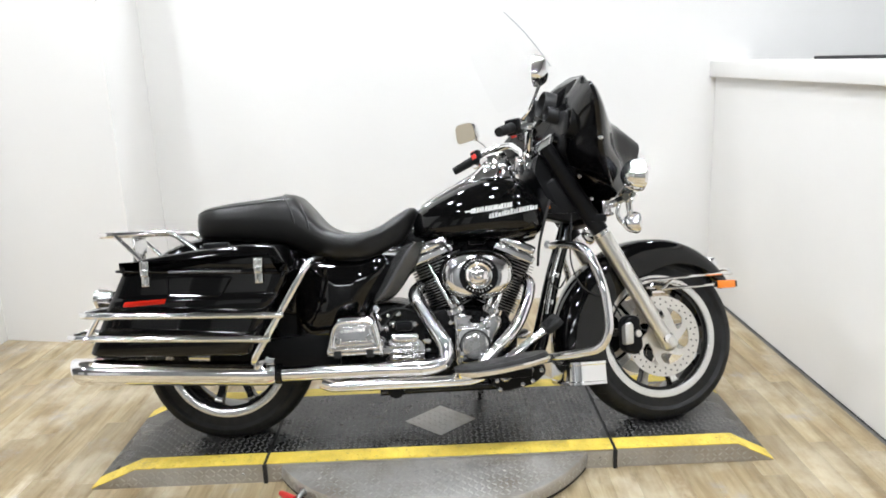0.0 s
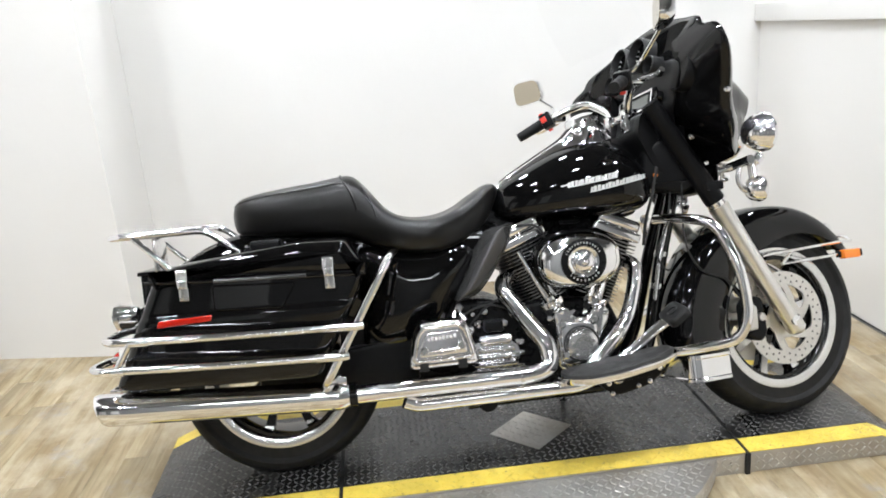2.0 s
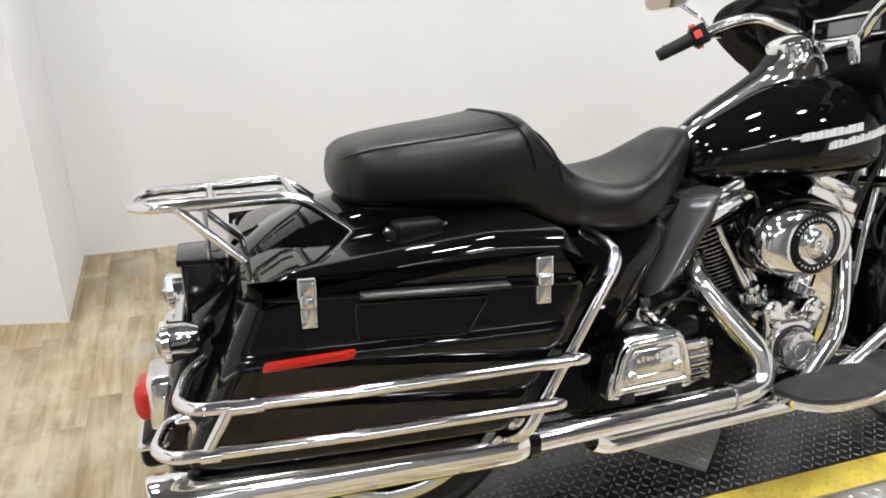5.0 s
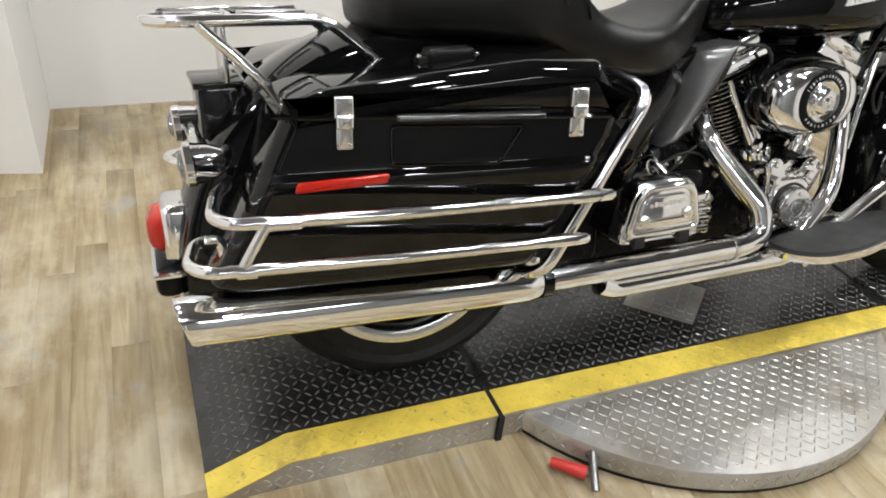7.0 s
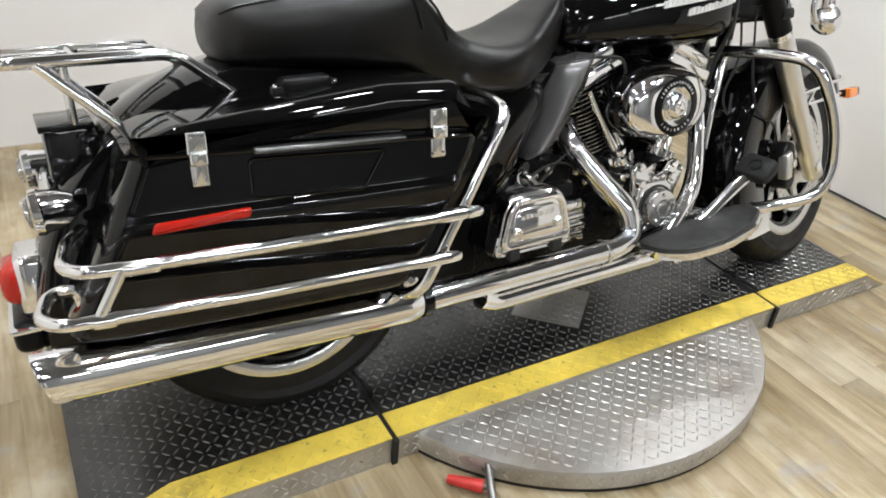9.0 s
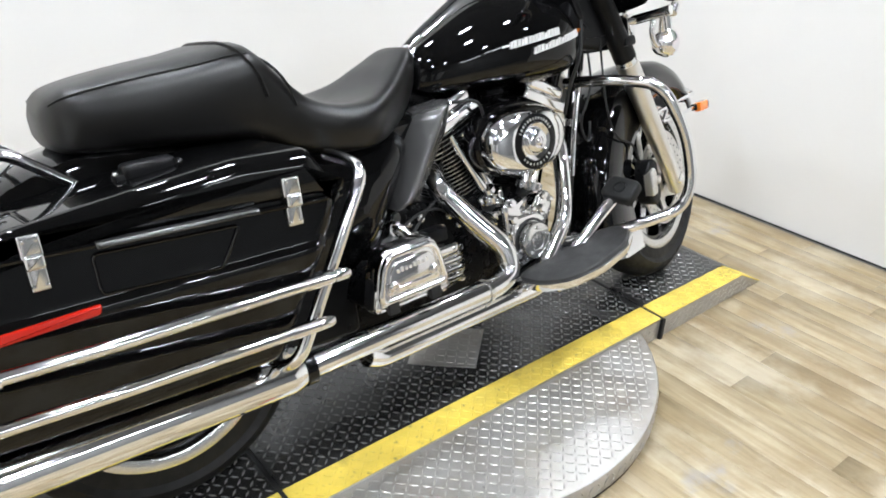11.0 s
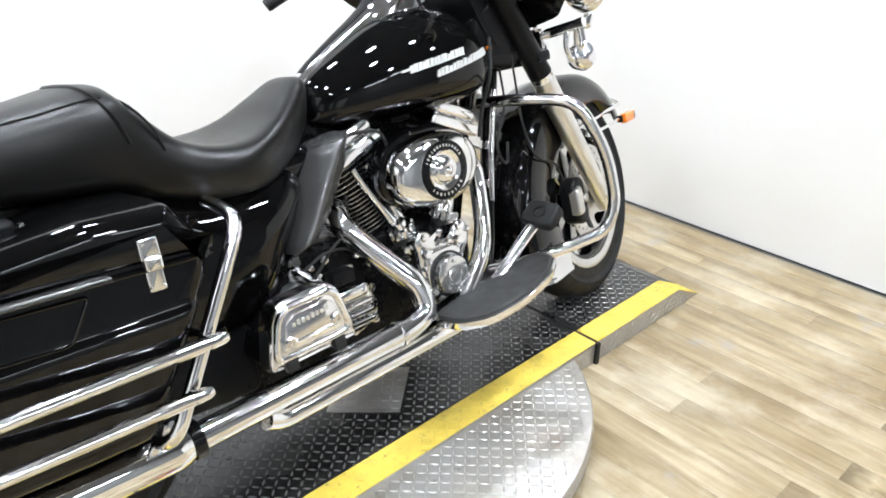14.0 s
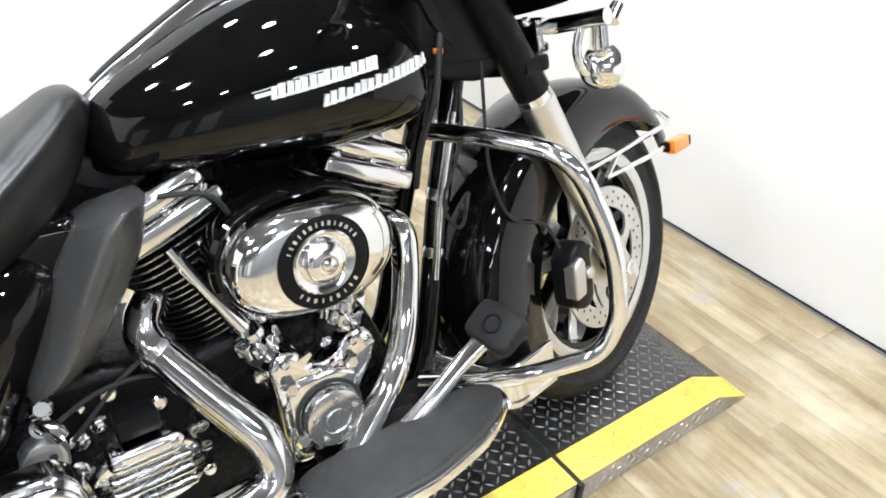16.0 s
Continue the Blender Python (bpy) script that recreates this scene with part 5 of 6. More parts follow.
box(bm, (-0.31, -0.06, 0.665), (-0.3, 0.06, 0.77), 0.004)
part("rack_plate", bm, POLISHED, bike, "bright plate under the rack")

# ---- tail lamps ----
bm = bmesh.new()
box(bm, (-0.478, -0.054, 0.348), (-0.39, 0.054, 0.43), 0.036, seg=5)
tail = part("tail_lamp", bm, RED, bike, "red tail lamp lens")
bm = bmesh.new()
box(bm, (-0.45, -0.062, 0.325), (-0.385, 0.062, 0.445), 0.018, seg=3)
part("tail_lamp_bezel", bm, CHROME, tail, "chrome tail lamp bezel")
bm = bmesh.new()
box(bm, (-0.475, -0.085, 0.268), (-0.42, 0.085, 0.33), 0.026, seg=4)
part("plate_bracket", bm, SATIN, tail, "black plate bracket")
bm = bmesh.new()
box(bm, (-0.478, -0.087, 0.312), (-0.42, 0.087, 0.322), 0.004)
part("bracket_trim", bm, CHROME, tail)
bm = bmesh.new()
box(bm, (-0.36, -0.05, 0.56), (-0.28, 0.1, 0.662), 0.012, seg=2)
strobe = part("rear_light_box", bm, DIAL, bike, "dark smoked rear light box")
bm = bmesh.new()
box(bm, (-0.366, -0.055, 0.655), (-0.275, 0.105, 0.668), 0.004)
part("light_box_lid", bm, GLOSSPL, strobe)
bm = bmesh.new()
tube(bm, [(-0.37, -0.17, 0.55), (-0.37, 0.17, 0.55)], 0.013, 12)
part("rear_signal_bar", bm, CHROME, bike, "chrome rear signal bar")
for sd in (-1, 1):
    bm = bmesh.new()
    lathe(bm, [(0.0, -0.045), (0.022, -0.038), (0.033, -0.015), (0.036, 0.008), (0.039, 0.012), (0.038, 0.024), (0.03, 0.027)], (-0.375, sd * 0.165, 0.552), (-1, 0, -0.05), 28)
    rs = part("rear_turn_signal", bm, CHROME, bike, "chrome bullet rear turn signal")
    bm = bmesh.new()
    lathe(bm, [(0.033, 0.023), (0.02, 0.034), (0.0, 0.038)], (-0.375, sd * 0.165, 0.552), (-1, 0, -0.05), 24)
    part("lens", bm, LENS, rs, "clear signal lens")

# ---- engine ----
bm = bmesh.new()
slab(bm, [(0.4, 0.23), (0.4, 0.44), (0.52, 0.49), (0.69, 0.485), (0.77, 0.45), (0.86, 0.465), (1.07, 0.45), (1.12, 0.33), (1.08, 0.2), (0.5, 0.19)], 0.14, -0.108, 0.03, 0.02)
part("crankcase", bm, WRINKLE, bike, "wrinkle-black engine and gearbox case")
bm = bmesh.new()
slab(bm, [(0.881, 0.262), (0.882, 0.395), (0.876, 0.425), (0.895, 0.45), (0.925, 0.442), (0.938, 0.415), (0.96, 0.408), (0.985, 0.412), (1.0, 0.436), (1.03, 0.442), (1.052, 0.42), (1.046, 0.385), (1.02, 0.345), (1.002, 0.286), (0.975, 0.258), (0.905, 0.246)], -0.1, -0.184, 0.014, 0.012, steps=4)
cam_case = part("cam_cover", bm, CHROME, bike, "chrome cam cover")
bm = bmesh.new()
slab(bm, [(0.892, 0.28), (0.893, 0.38), (0.91, 0.398), (0.95, 0.398), (0.985, 0.396), (1.01, 0.38), (1.005, 0.33), (0.99, 0.285), (0.965, 0.268), (0.91, 0.262)], -0.178, -0.192, 0.014, 0.008, steps=4)
part("cover_face", bm, CHROME, cam_case)
TX, TZ = 0.953, 0.33
# black ring added for the dark reflection round the timer cover
bm = bmesh.new()
lathe(bm, [(0.056, -0.006), (0.056, 0.004), (0.053, 0.006), (0.05, 0.006), (0.0485, 0.0)], (TX, -0.19, TZ), (0, -1, 0), 44)
part("cover_dark_ring", bm, GAP, cam_case, "black ring standing for the dark reflection round the timer cover")
bm = bmesh.new()
lathe(bm, [(0.047, -0.03), (0.047, 0.008), (0.0455, 0.0105), (0.042, 0.0118), (0.024, 0.0125), (0.0225, 0.0105), (0.0165, 0.0105), (0.015, 0.0128), (0.0, 0.0135)], (TX, -0.205, TZ), (0, -1, 0), 40)
part("timer_cover", bm, POLISHED, cam_case, "polished round timer cover")
for k in range(5):
    bm = bmesh.new()
    a = 2 * math.pi * k / 5 + 0.3
    screw(bm, (TX + 0.035 * math.cos(a), -0.217, TZ + 0.035 * math.sin(a)), (0, -1, 0), 0.0048)
    part("cover_screw", bm, CHROME, cam_case)
for x, z in ((0.9, 0.432), (0.895, 0.27), (0.985, 0.272), (1.038, 0.415), (0.893, 0.36), (1.01, 0.428), (0.892, 0.318), (0.945, 0.403), (0.975, 0.403)):
    bm = bmesh.new()
    screw(bm, (x, -0.186, z), (0, -1, 0), 0.0075)
    part("cover_screw", bm, CHROME, cam_case)
for x, z in ((0.9, 0.395), (0.905, 0.3), (1.0, 0.4)):
    bm = bmesh.new()
    lathe(bm, [(0.013, -0.006), (0.013, 0.006), (0.009, 0.01), (0.0, 0.01)], (x, -0.19, z), (0, -1, 0.1), 6)
    part("cover_boss", bm, CHROME, cam_case)


def cylinder_frame(base, top):
    z = (Vector(top) - Vector(base)).normalized()
    y = Vector((0, 1, 0))
    x = y.cross(z)
    return Matrix(((x.x, y.x, z.x, base[0]), (x.y, y.y, z.y, base[1]), (x.z, y.z, z.z, base[2]), (0, 0, 0, 1)))


def fin_mesh(r, square):
    bm = bmesh.new()
    n = 36
    def outline(k):
        pts = []
        for j in range(n):
            a = 2 * math.pi * j / n
            c, s = math.cos(a), math.sin(a)
            e = 2.0 / square
            pts.append((math.copysign(abs(c) ** e, c) * r * k, math.copysign(abs(s) ** e, s) * r * k))
        return pts
    o, i = outline(1.0), outline(0.72)
    loft(bm, [[Vector((u, v, -0.0026)) for u, v in i], [Vector((u, v, -0.0011)) for u, v in o], [Vector((u, v, 0.0011)) for u, v in o], [Vector((u, v, 0.0026)) for u, v in i]])
    bm.faces.ensure_lookup_table()
    me = finish(bm, "fin", [WRINKLE, FIN], 20)
    for p in me.polygons:
        c = p.center
        if abs(p.normal.z) < 0.3 and math.hypot(c.x, c.y) > r * 0.85:
            p.material_index = 1
    return me


FIN_CYL = fin_mesh(0.095, 2.5)
FIN_HEAD = fin_mesh(0.1, 3.2)
for nm, base, top in (("rear_cylinder", (0.9, 0.0, 0.42), (0.79, 0.0, 0.72)), ("front_cylinder", (1.01, 0.0, 0.42), (1.135, 0.0, 0.70))):
    F = cylinder_frame(base, top)
    bm = bmesh.new()
    lathe(bm, [(0.0, 0.0), (0.07, 0.0), (0.084, 0.02), (0.084, 0.24), (0.06, 0.3), (0.0, 0.3)], (0, 0, 0), (0, 0, 1), 32)
    bm.transform(F)
    cyl = part(nm, bm, WRINKLE, bike, "black finned engine cylinder with bright fin edges")
    for k in range(13):
        ob = new("fin", FIN_CYL)
        ob.parent = cyl
        ob.matrix_basis = F @ Matrix.Translation((0, 0, 0.042 + 0.0105 * k))
    for k in range(5):
        ob = new("head_fin", FIN_HEAD)
        ob.parent = cyl
        ob.matrix_basis = F @ Matrix.Translation((0, 0, 0.184 + 0.0115 * k))
    bm = bmesh.new()
    box(bm, (-0.078, -0.118, 0.238), (0.078, 0.1, 0.268), 0.008, F, 3)
    box(bm, (-0.07, -0.112, 0.268), (0.07, 0.095, 0.305), 0.016, F, 3)
    rk = part("rocker_box", bm, CHROME, bike, "chrome rocker box")
    for u, v in ((-0.06, -0.1), (0.06, -0.1), (0.0, -0.106)):
        bm = bmesh.new()
        screw(bm, F @ Vector((u, v, 0.27)), F.to_3x3() @ Vector((0, -0.3, 1)), 0.009)
        part("rocker_bolt", bm, POLISHED, rk)
    bm = bmesh.new()
    box(bm, (-0.03, -0.1, 0.236), (0.03, -0.085, 0.242), 0.002, F)
    part("head_boss", bm, CAST, cyl, "cast exhaust boss")
for base, top in (((0.882, -0.118, 0.455), (0.8, -0.1, 0.62)), ((0.908, -0.108, 0.455), (0.845, -0.09, 0.62)), ((1.03, -0.13, 0.445), (1.09, -0.115, 0.6)), ((1.005, -0.125, 0.445), (1.045, -0.11, 0.6))):
    bm = bmesh.new()
    b, t = Vector(base), Vector(top)
    tube(bm, [b, b.lerp(t, 0.25), b.lerp(t, 0.26), t], 0.01, 14, 0, radii=[0.0135, 0.0135, 0.0105, 0.0095, 0.0095])
    part("pushrod_tube", bm, CHROME, bike, "chrome pushrod tube")
for x, z, lean in ((0.893, 0.438, -0.38), (1.019, 0.43, 0.38)):
    ax = Vector((lean, -0.1, 1)).normalized()
    o = Vector((x, -0.122, z))
    bm = bmesh.new()
    box(bm, (-0.034, -0.034, -0.045), (0.034, 0.03, -0.012), 0.009, Matrix.Translation(o) @ ax.to_track_quat("Z", "Y").to_matrix().to_4x4(), 3)
    box(bm, (-0.028, -0.038, -0.06), (0.028, 0.02, -0.04), 0.006, Matrix.Translation(o) @ ax.to_track_quat("Z", "Y").to_matrix().to_4x4(), 2)
    lb = part("lifter_block", bm, CHROME, bike, "chrome lifter block")
    bm = bmesh.new()
    lathe(bm, [(0.029, -0.012), (0.031, -0.009), (0.031, 0.002), (0.028, 0.006), (0.0, 0.006)], o, ax, 20)
    part("lifter_gasket", bm, GAP, lb, "black rubber gasket")
    bm = bmesh.new()
    w = ax.orthogonal().normalized()
    rings = []
    for h, r, notch in ((0.006, 0.03, 0.0), (0.008, 0.035, 0.006), (0.026, 0.035, 0.006), (0.028, 0.031, 0.003), (0.029, 0.02, 0.0), (0.04, 0.018, 0.0)):
        rings.append([o + ax * h + (Matrix.Rotation(2 * math.pi * k / 44, 3, ax) @ w) * (r - notch * (k % 4 > 1)) for k in range(44)])
    loft(bm, rings)
    part("lifter_collar", bm, CHROME, lb, "knurled chrome collar")
    for u in (-0.024, 0.024):
        bm = bmesh.new()
        screw(bm, o + Vector((u, -0.034, -0.028)), (0, -1, 0), 0.009)
        part("block_bolt", bm, CHROME, lb)

# air cleaner


def oval(cx, cz, a, b, y, n=64, p=2.25):
    out = []
    for j in range(n):
        t = 2 * math.pi * j / n
        c, s = math.cos(t), math.sin(t)
        out.append(Vector((cx + a * math.copysign(abs(c) ** (2 / p), c), y, cz + b * math.copysign(abs(s) ** (2 / p), s))))
    return out


bm = bmesh.new()
loft(bm, [oval(0.97, 0.583, 0.132, 0.09, -0.1), oval(0.97, 0.583, 0.136, 0.093, -0.12), oval(0.97, 0.583, 0.136, 0.093, -0.15), oval(0.97, 0.583, 0.13, 0.088, -0.156)])
ac = part("air_cleaner", bm, BLACK, bike, "oval chrome air cleaner with a black lettered ring")
bm = bmesh.new()
loft(bm, [oval(0.973, 0.58, 0.129, 0.086, -0.15), oval(0.973, 0.58, 0.1285, 0.0857, -0.176), oval(0.973, 0.58, 0.122, 0.08, -0.194), oval(0.974, 0.58, 0.108, 0.0735, -0.204), oval(0.975, 0.58, 0.09, 0.0695, -0.21), oval(0.975, 0.58, 0.07, 0.0685, -0.212, p=2.0), oval(0.975, 0.58, 0.067, 0.067, -0.206, p=2.0)])
part("air_cleaner_cover", bm, CHROME, ac, "domed chrome cover", angle=50)
bm = bmesh.new()
lathe(bm, [(0.068, -0.004), (0.0675, 0.0035), (0.065, 0.005), (0.0485, 0.006), (0.047, 0.0)], (0.975, -0.207, 0.58), (0, -1, 0), 56)
part("lettered_ring", bm, SATIN, ac, "black ring")
bm = bmesh.new()
lathe(bm, [(0.0475, 0.0), (0.0475, 0.007), (0.045, 0.0095), (0.04, 0.008), (0.034, 0.005), (0.032, 0.006), (0.0305, 0.012), (0.027, 0.0155), (0.019, 0.0185), (0.014, 0.0192), (0.013, 0.0165), (0.0105, 0.0165), (0.0095, 0.02), (0.005, 0.0225), (0.0, 0.023)], (0.975, -0.207, 0.58), (0, -1, 0), 48)
part("centre_dome", bm, CHROME, ac, "chrome centre dome")
for a0, a1, n in ((152, 28, 14), (222, 318, 9)):
    for k in range(n):
        a = radians(a0 + (a1 - a0) * k / (n - 1))
        bm = bmesh.new()
        d, t = Vector((math.cos(a), 0, math.sin(a))), Vector((-math.sin(a), 0, math.cos(a)))
        o = Vector((0.975, -0.2136, 0.58)) + d * 0.0565
        w, h = (0.0009 + 0.0006 * (k % 3), 0.003)
        loft(bm, [[o + t * p * w + d * q * h + Vector((0, y, 0)) for p, q in ((1, 1), (-1, 1), (-1, -1), (1, -1))] for y in (0.0012, -0.0006)])
        part("ring_bar", bm, BRUSHED, ac)

# black parts between the cylinders and along the backbone
bm = bmesh.new()
slab(bm, [(0.84, 0.46), (0.82, 0.66), (0.68, 0.68), (0.66, 0.755), (1.2, 0.76), (1.21, 0.7), (1.1, 0.67), (1.05, 0.46)], 0.06, -0.045, 0.02, 0.015)
part("intake_housing", bm, WRINKLE, bike, "black intake housing between the cylinders")
for u in (0.86, 0.98, 1.1):
    bm = bmesh.new()
    box(bm, (u - 0.03, -0.075, 0.688), (u + 0.03, -0.02, 0.716), 0.006)
    part("tank_mount", bm, SATIN, bike, "black tank mount")

# ---- exhaust headers ----
bm = bmesh.new()
tube(bm, [(0.785, -0.05, 0.548), (0.732, -0.1, 0.517), (0.79, -0.155, 0.423), (0.848, -0.21, 0.34), (0.85, -0.222, 0.28), (0.79, -0.232, 0.263), (0.255, -0.25, 0.268)], 0.0275, 22, 0.05)
head_pipe = part("rear_exhaust_pipe", bm, CHROME, bike, "chrome heat-shielded exhaust header")
for p, a in (((0.75, -0.117, 0.488), (0.5, -0.47, -0.79)), ((0.755, -0.2332, 0.2632), (-1, 0, 0.0))):
    bm = bmesh.new()
    lathe(bm, [(0.028, -0.006), (0.031, -0.005), (0.031, 0.005), (0.028, 0.006)], p, a, 24, closed=True)
    part("shield_clamp", bm, POLISHED, head_pipe)
bm = bmesh.new()
tube(bm, [(1.13, -0.05, 0.56), (1.17, -0.095, 0.545), (1.158, -0.114, 0.485), (1.117, -0.158, 0.4), (1.065, -0.2, 0.348), (0.945, -0.222, 0.235)], 0.0225, 20, 0.045)
part("front_exhaust_pipe", bm, CHROME, bike, "chrome front exhaust header")
bm = bmesh.new()
tube(bm, [(0.985, -0.222, 0.232), (0.93, -0.226, 0.213), (0.44, -0.236, 0.213), (0.405, -0.24, 0.23)], 0.022, 20, 0.04)
part("crossover_pipe", bm, CHROME, bike, "chrome lower exhaust pipe")
bm = bmesh.new()
tube(bm, [(0.66, -0.05, 0.17), (0.66, -0.15, 0.17)], 0.03, 14)
part("jacking_boss", bm, SATIN, bike)
bm = bmesh.new()
tube(bm, [(0.47, -0.02, 0.19), (0.47, -0.21, 0.2)], 0.01, 10)
part("exhaust_hanger", bm, SATIN, bike)

# ---- gearbox side ----
bm = bmesh.new()
out = [(0.424, 0.32), (0.447, 0.425), (0.47, 0.456), (0.586, 0.458), (0.61, 0.437), (0.634, 0.322)]
slab(bm, out, -0.222, -0.27, 0.02, 0.016)
tc = part("side_case_cover", bm, CHROME, bike, "chrome trapezoid side case cover")
bm = bmesh.new()
slab(bm, [(0.432, 0.318), (0.45, 0.372), (0.478, 0.392), (0.56, 0.392), (0.59, 0.372), (0.626, 0.32)], -0.1, -0.226, 0.02, 0.01)
part("case_body", bm, WRINKLE, tc, "black case behind the cover")
bm = bmesh.new()
ring = smooth2d([(0.441, 0.345), (0.459, 0.42), (0.478, 0.442), (0.578, 0.444), (0.597, 0.428), (0.616, 0.348)], 0.018)
path = [Vector((p.x, -0.27, p.y)) for p in ring]
tube(bm, path + [path[0]], 0.0075, 10, 0)
part("cover_rim", bm, CHROME, tc)
bm = bmesh.new()
slab(bm, [(0.457, 0.357), (0.472, 0.41), (0.487, 0.428), (0.57, 0.43), (0.585, 0.418), (0.6, 0.36)], -0.262, -0.2765, 0.012, 0.004, steps=3)
part("cover_face", bm, CHROME, tc)
bm = bmesh.new()
tube(bm, [(0.47, -0.2775, 0.372), (0.588, -0.2775, 0.375)], 0.0035, 10, 0)
part("cover_crease", bm, CHROME, tc)
# the shade in the two catch recesses, put in as black blocks
for x in (0.47, 0.582):
    bm = bmesh.new()
    box(bm, (x - 0.013, -0.277, 0.316), (x + 0.013, -0.262, 0.346), 0.003)
    part("catch_recess_black", bm, GAP, tc, "black block standing for the dark catch recess")
for x, z in ((0.475, 0.376), (0.582, 0.384)):
    bm = bmesh.new()
    lathe(bm, [(0.0125, -0.006), (0.0125, 0.003), (0.009, 0.0065), (0.004, 0.0065), (0.0035, 0.004), (0.0, 0.004)], (x, -0.277, z), (0, -1, 0), 18)
    part("cover_screw", bm, POLISHED, tc)
bm = bmesh.new()
for k in range(8):
    x = 0.486 + k * 0.0108
    up = (0.0, 0.003, 0.0015)[k % 3]
    box(bm, (x, -0.2795, 0.404 + 0.0006 * k), (x + 0.0066, -0.2755, 0.4115 + up + 0.0006 * k), 0.0012)
part("cover_script", bm, BRUSHED, tc, "unreadable script as plain bars")
GX0, GZ0 = 0.695, 0.312
bm = bmesh.new()
loft(bm, [oval(GX0, GZ0, 0.082, 0.054, -0.1, 40, 2.6), oval(GX0, GZ0, 0.08, 0.052, -0.132, 40, 2.6), oval(GX0, GZ0, 0.076, 0.048, -0.142, 40, 2.6), oval(GX0, GZ0, 0.06, 0.033, -0.144, 40, 2.6)])
gear = part("gearbox_cover", bm, CHROME, bike, "ribbed chrome gearbox cover")
for z in (0.288, 0.31, 0.332):
    bm = bmesh.new()
    box(bm, (GX0 - 0.052, -0.156, z - 0.0075), (GX0 + 0.06, -0.138, z + 0.0075), 0.005, seg=3)
    part("cover_rib", bm, CHROME, gear)
# slots as black blocks, their shade put in as colour
bm = bmesh.new()
for k in range(8):
    box(bm, (GX0 - 0.045 + 0.012 * k, -0.1475, 0.293), (GX0 - 0.041 + 0.012 * k, -0.143, 0.304), 0.001)
part("cover_slots", bm, GAP, gear, "dark slots")
bm = bmesh.new()
box(bm, (GX0 - 0.045, -0.158, 0.345), (GX0 + 0.05, -0.105, 0.376), 0.01, seg=3)
part("cover_head", bm, CHROME, gear)
for x in (0.659, 0.737):
    bm = bmesh.new()
    lathe(bm, [(0.0125, -0.03), (0.0125, 0.008), (0.008, 0.011), (0.0, 0.011)], (x, -0.148, 0.363), (0, -1, 0.2), 12)
    part("head_bolt", bm, CHROME, gear)
for a in (-75, -40, -5, 30, 150, 195, 235):
    bm = bmesh.new()
    screw(bm, (GX0 + 0.089 * math.cos(radians(a)), -0.112, GZ0 + 0.06 * math.sin(radians(a))), (0, -1, 0), 0.0095)
    part("edge_bolt", bm, CHROME, gear)
bm = bmesh.new()
box(bm, (0.67, -0.145, 0.385), (0.728, -0.1, 0.418), 0.006)
part("solenoid_box", bm, SATIN, bike, "black solenoid cover")
bm = bmesh.new()
lathe(bm, [(0.031, -0.02), (0.031, 0.006), (0.027, 0.011), (0.021, 0.012), (0.0, 0.012)], (0.582, -0.13, 0.398), (0, -1, 0.1), 10)
plug = part("filler_plug", bm, BRUSHED, bike, "brushed round filler plug")
# key holes as black discs, their shade put in as colour
for u in (-0.01, 0.01):
    bm = bmesh.new()
    lathe(bm, [(0.0055, 0.0), (0.0055, 0.001), (0.0, 0.001)], (0.582 + u, -0.1422, 0.4 + u * 0.4), (0, -1, 0.1), 10)
    part("key_hole", bm, GAP, plug)
for x, z, r in ((0.656, 0.408, 0.013), (0.735, 0.405, 0.012), (0.677, 0.446, 0.011), (0.784, 0.34, 0.0105), (0.78, 0.262, 0.0105), (0.626, 0.305, 0.012), (0.627, 0.393, 0.014), (0.616, 0.352, 0.012), (0.79, 0.4, 0.009), (0.76, 0.43, 0.009), (0.64, 0.44, 0.008)):
    bm = bmesh.new()
    screw(bm, (x, -0.111, z), (0, -1, 0), r)
    part("case_bolt", bm, CHROME, bike)
bm = bmesh.new()
tube(bm, [(0.585, -0.105, 0.452), (0.6, -0.14, 0.448), (0.61, -0.15, 0.43)], 0.011, 10, 0.01)
lathe(bm, [(0.015, -0.02), (0.015, 0.004), (0.01, 0.009), (0.0, 0.009)], (0.597, -0.125, 0.47), (0, -1, 0.3), 8)
lathe(bm, [(0.016, -0.02), (0.016, 0.004), (0.011, 0.004), (0.009, 0.001), (0.0, 0.001)], (0.592, -0.125, 0.444), (0, -1, 0.2), 16)
part("frame_fitting", bm, CHROME, bike, "chrome hose fitting")
for pts in ([(0.6, -0.13, 0.44), (0.66, -0.135, 0.47), (0.72, -0.12, 0.462), (0.76, -0.11, 0.44)], [(0.62, -0.115, 0.4), (0.645, -0.13, 0.43), (0.7, -0.125, 0.475), (0.77, -0.1, 0.49)]):
    bm = bmesh.new()
    tube(bm, pts, 0.0034, 8, 0.03)
    part("cable", bm, GAP, bike, "thin black hose")
# ---- side panels and frame ----
bm = bmesh.new()
_o = smooth2d([(0.3, 0.42), (0.3, 0.69), (0.45, 0.672), (0.62, 0.678), (0.67, 0.64), (0.63, 0.56), (0.585, 0.485), (0.55, 0.42), (0.44, 0.36), (0.34, 0.36)], 0.05, 6)
_c = sum(_o, Vector((0, 0))) / len(_o)
rings = [[Vector((p.x, -0.05, p.y)) for p in _o]]
for k in (1.0, 0.985, 0.95, 0.88, 0.76, 0.6, 0.42, 0.24, 0.08):
    rings.append([Vector((_c.x + (p.x - _c.x) * k, -0.098 - 0.075 * math.sqrt(1 - k * k), _c.y + (p.y - _c.y) * k)) for p in _o])
loft(bm, rings)
part("side_panel", bm, BLACK, bike, "gloss black side panel under the seat")
bm = bmesh.new()
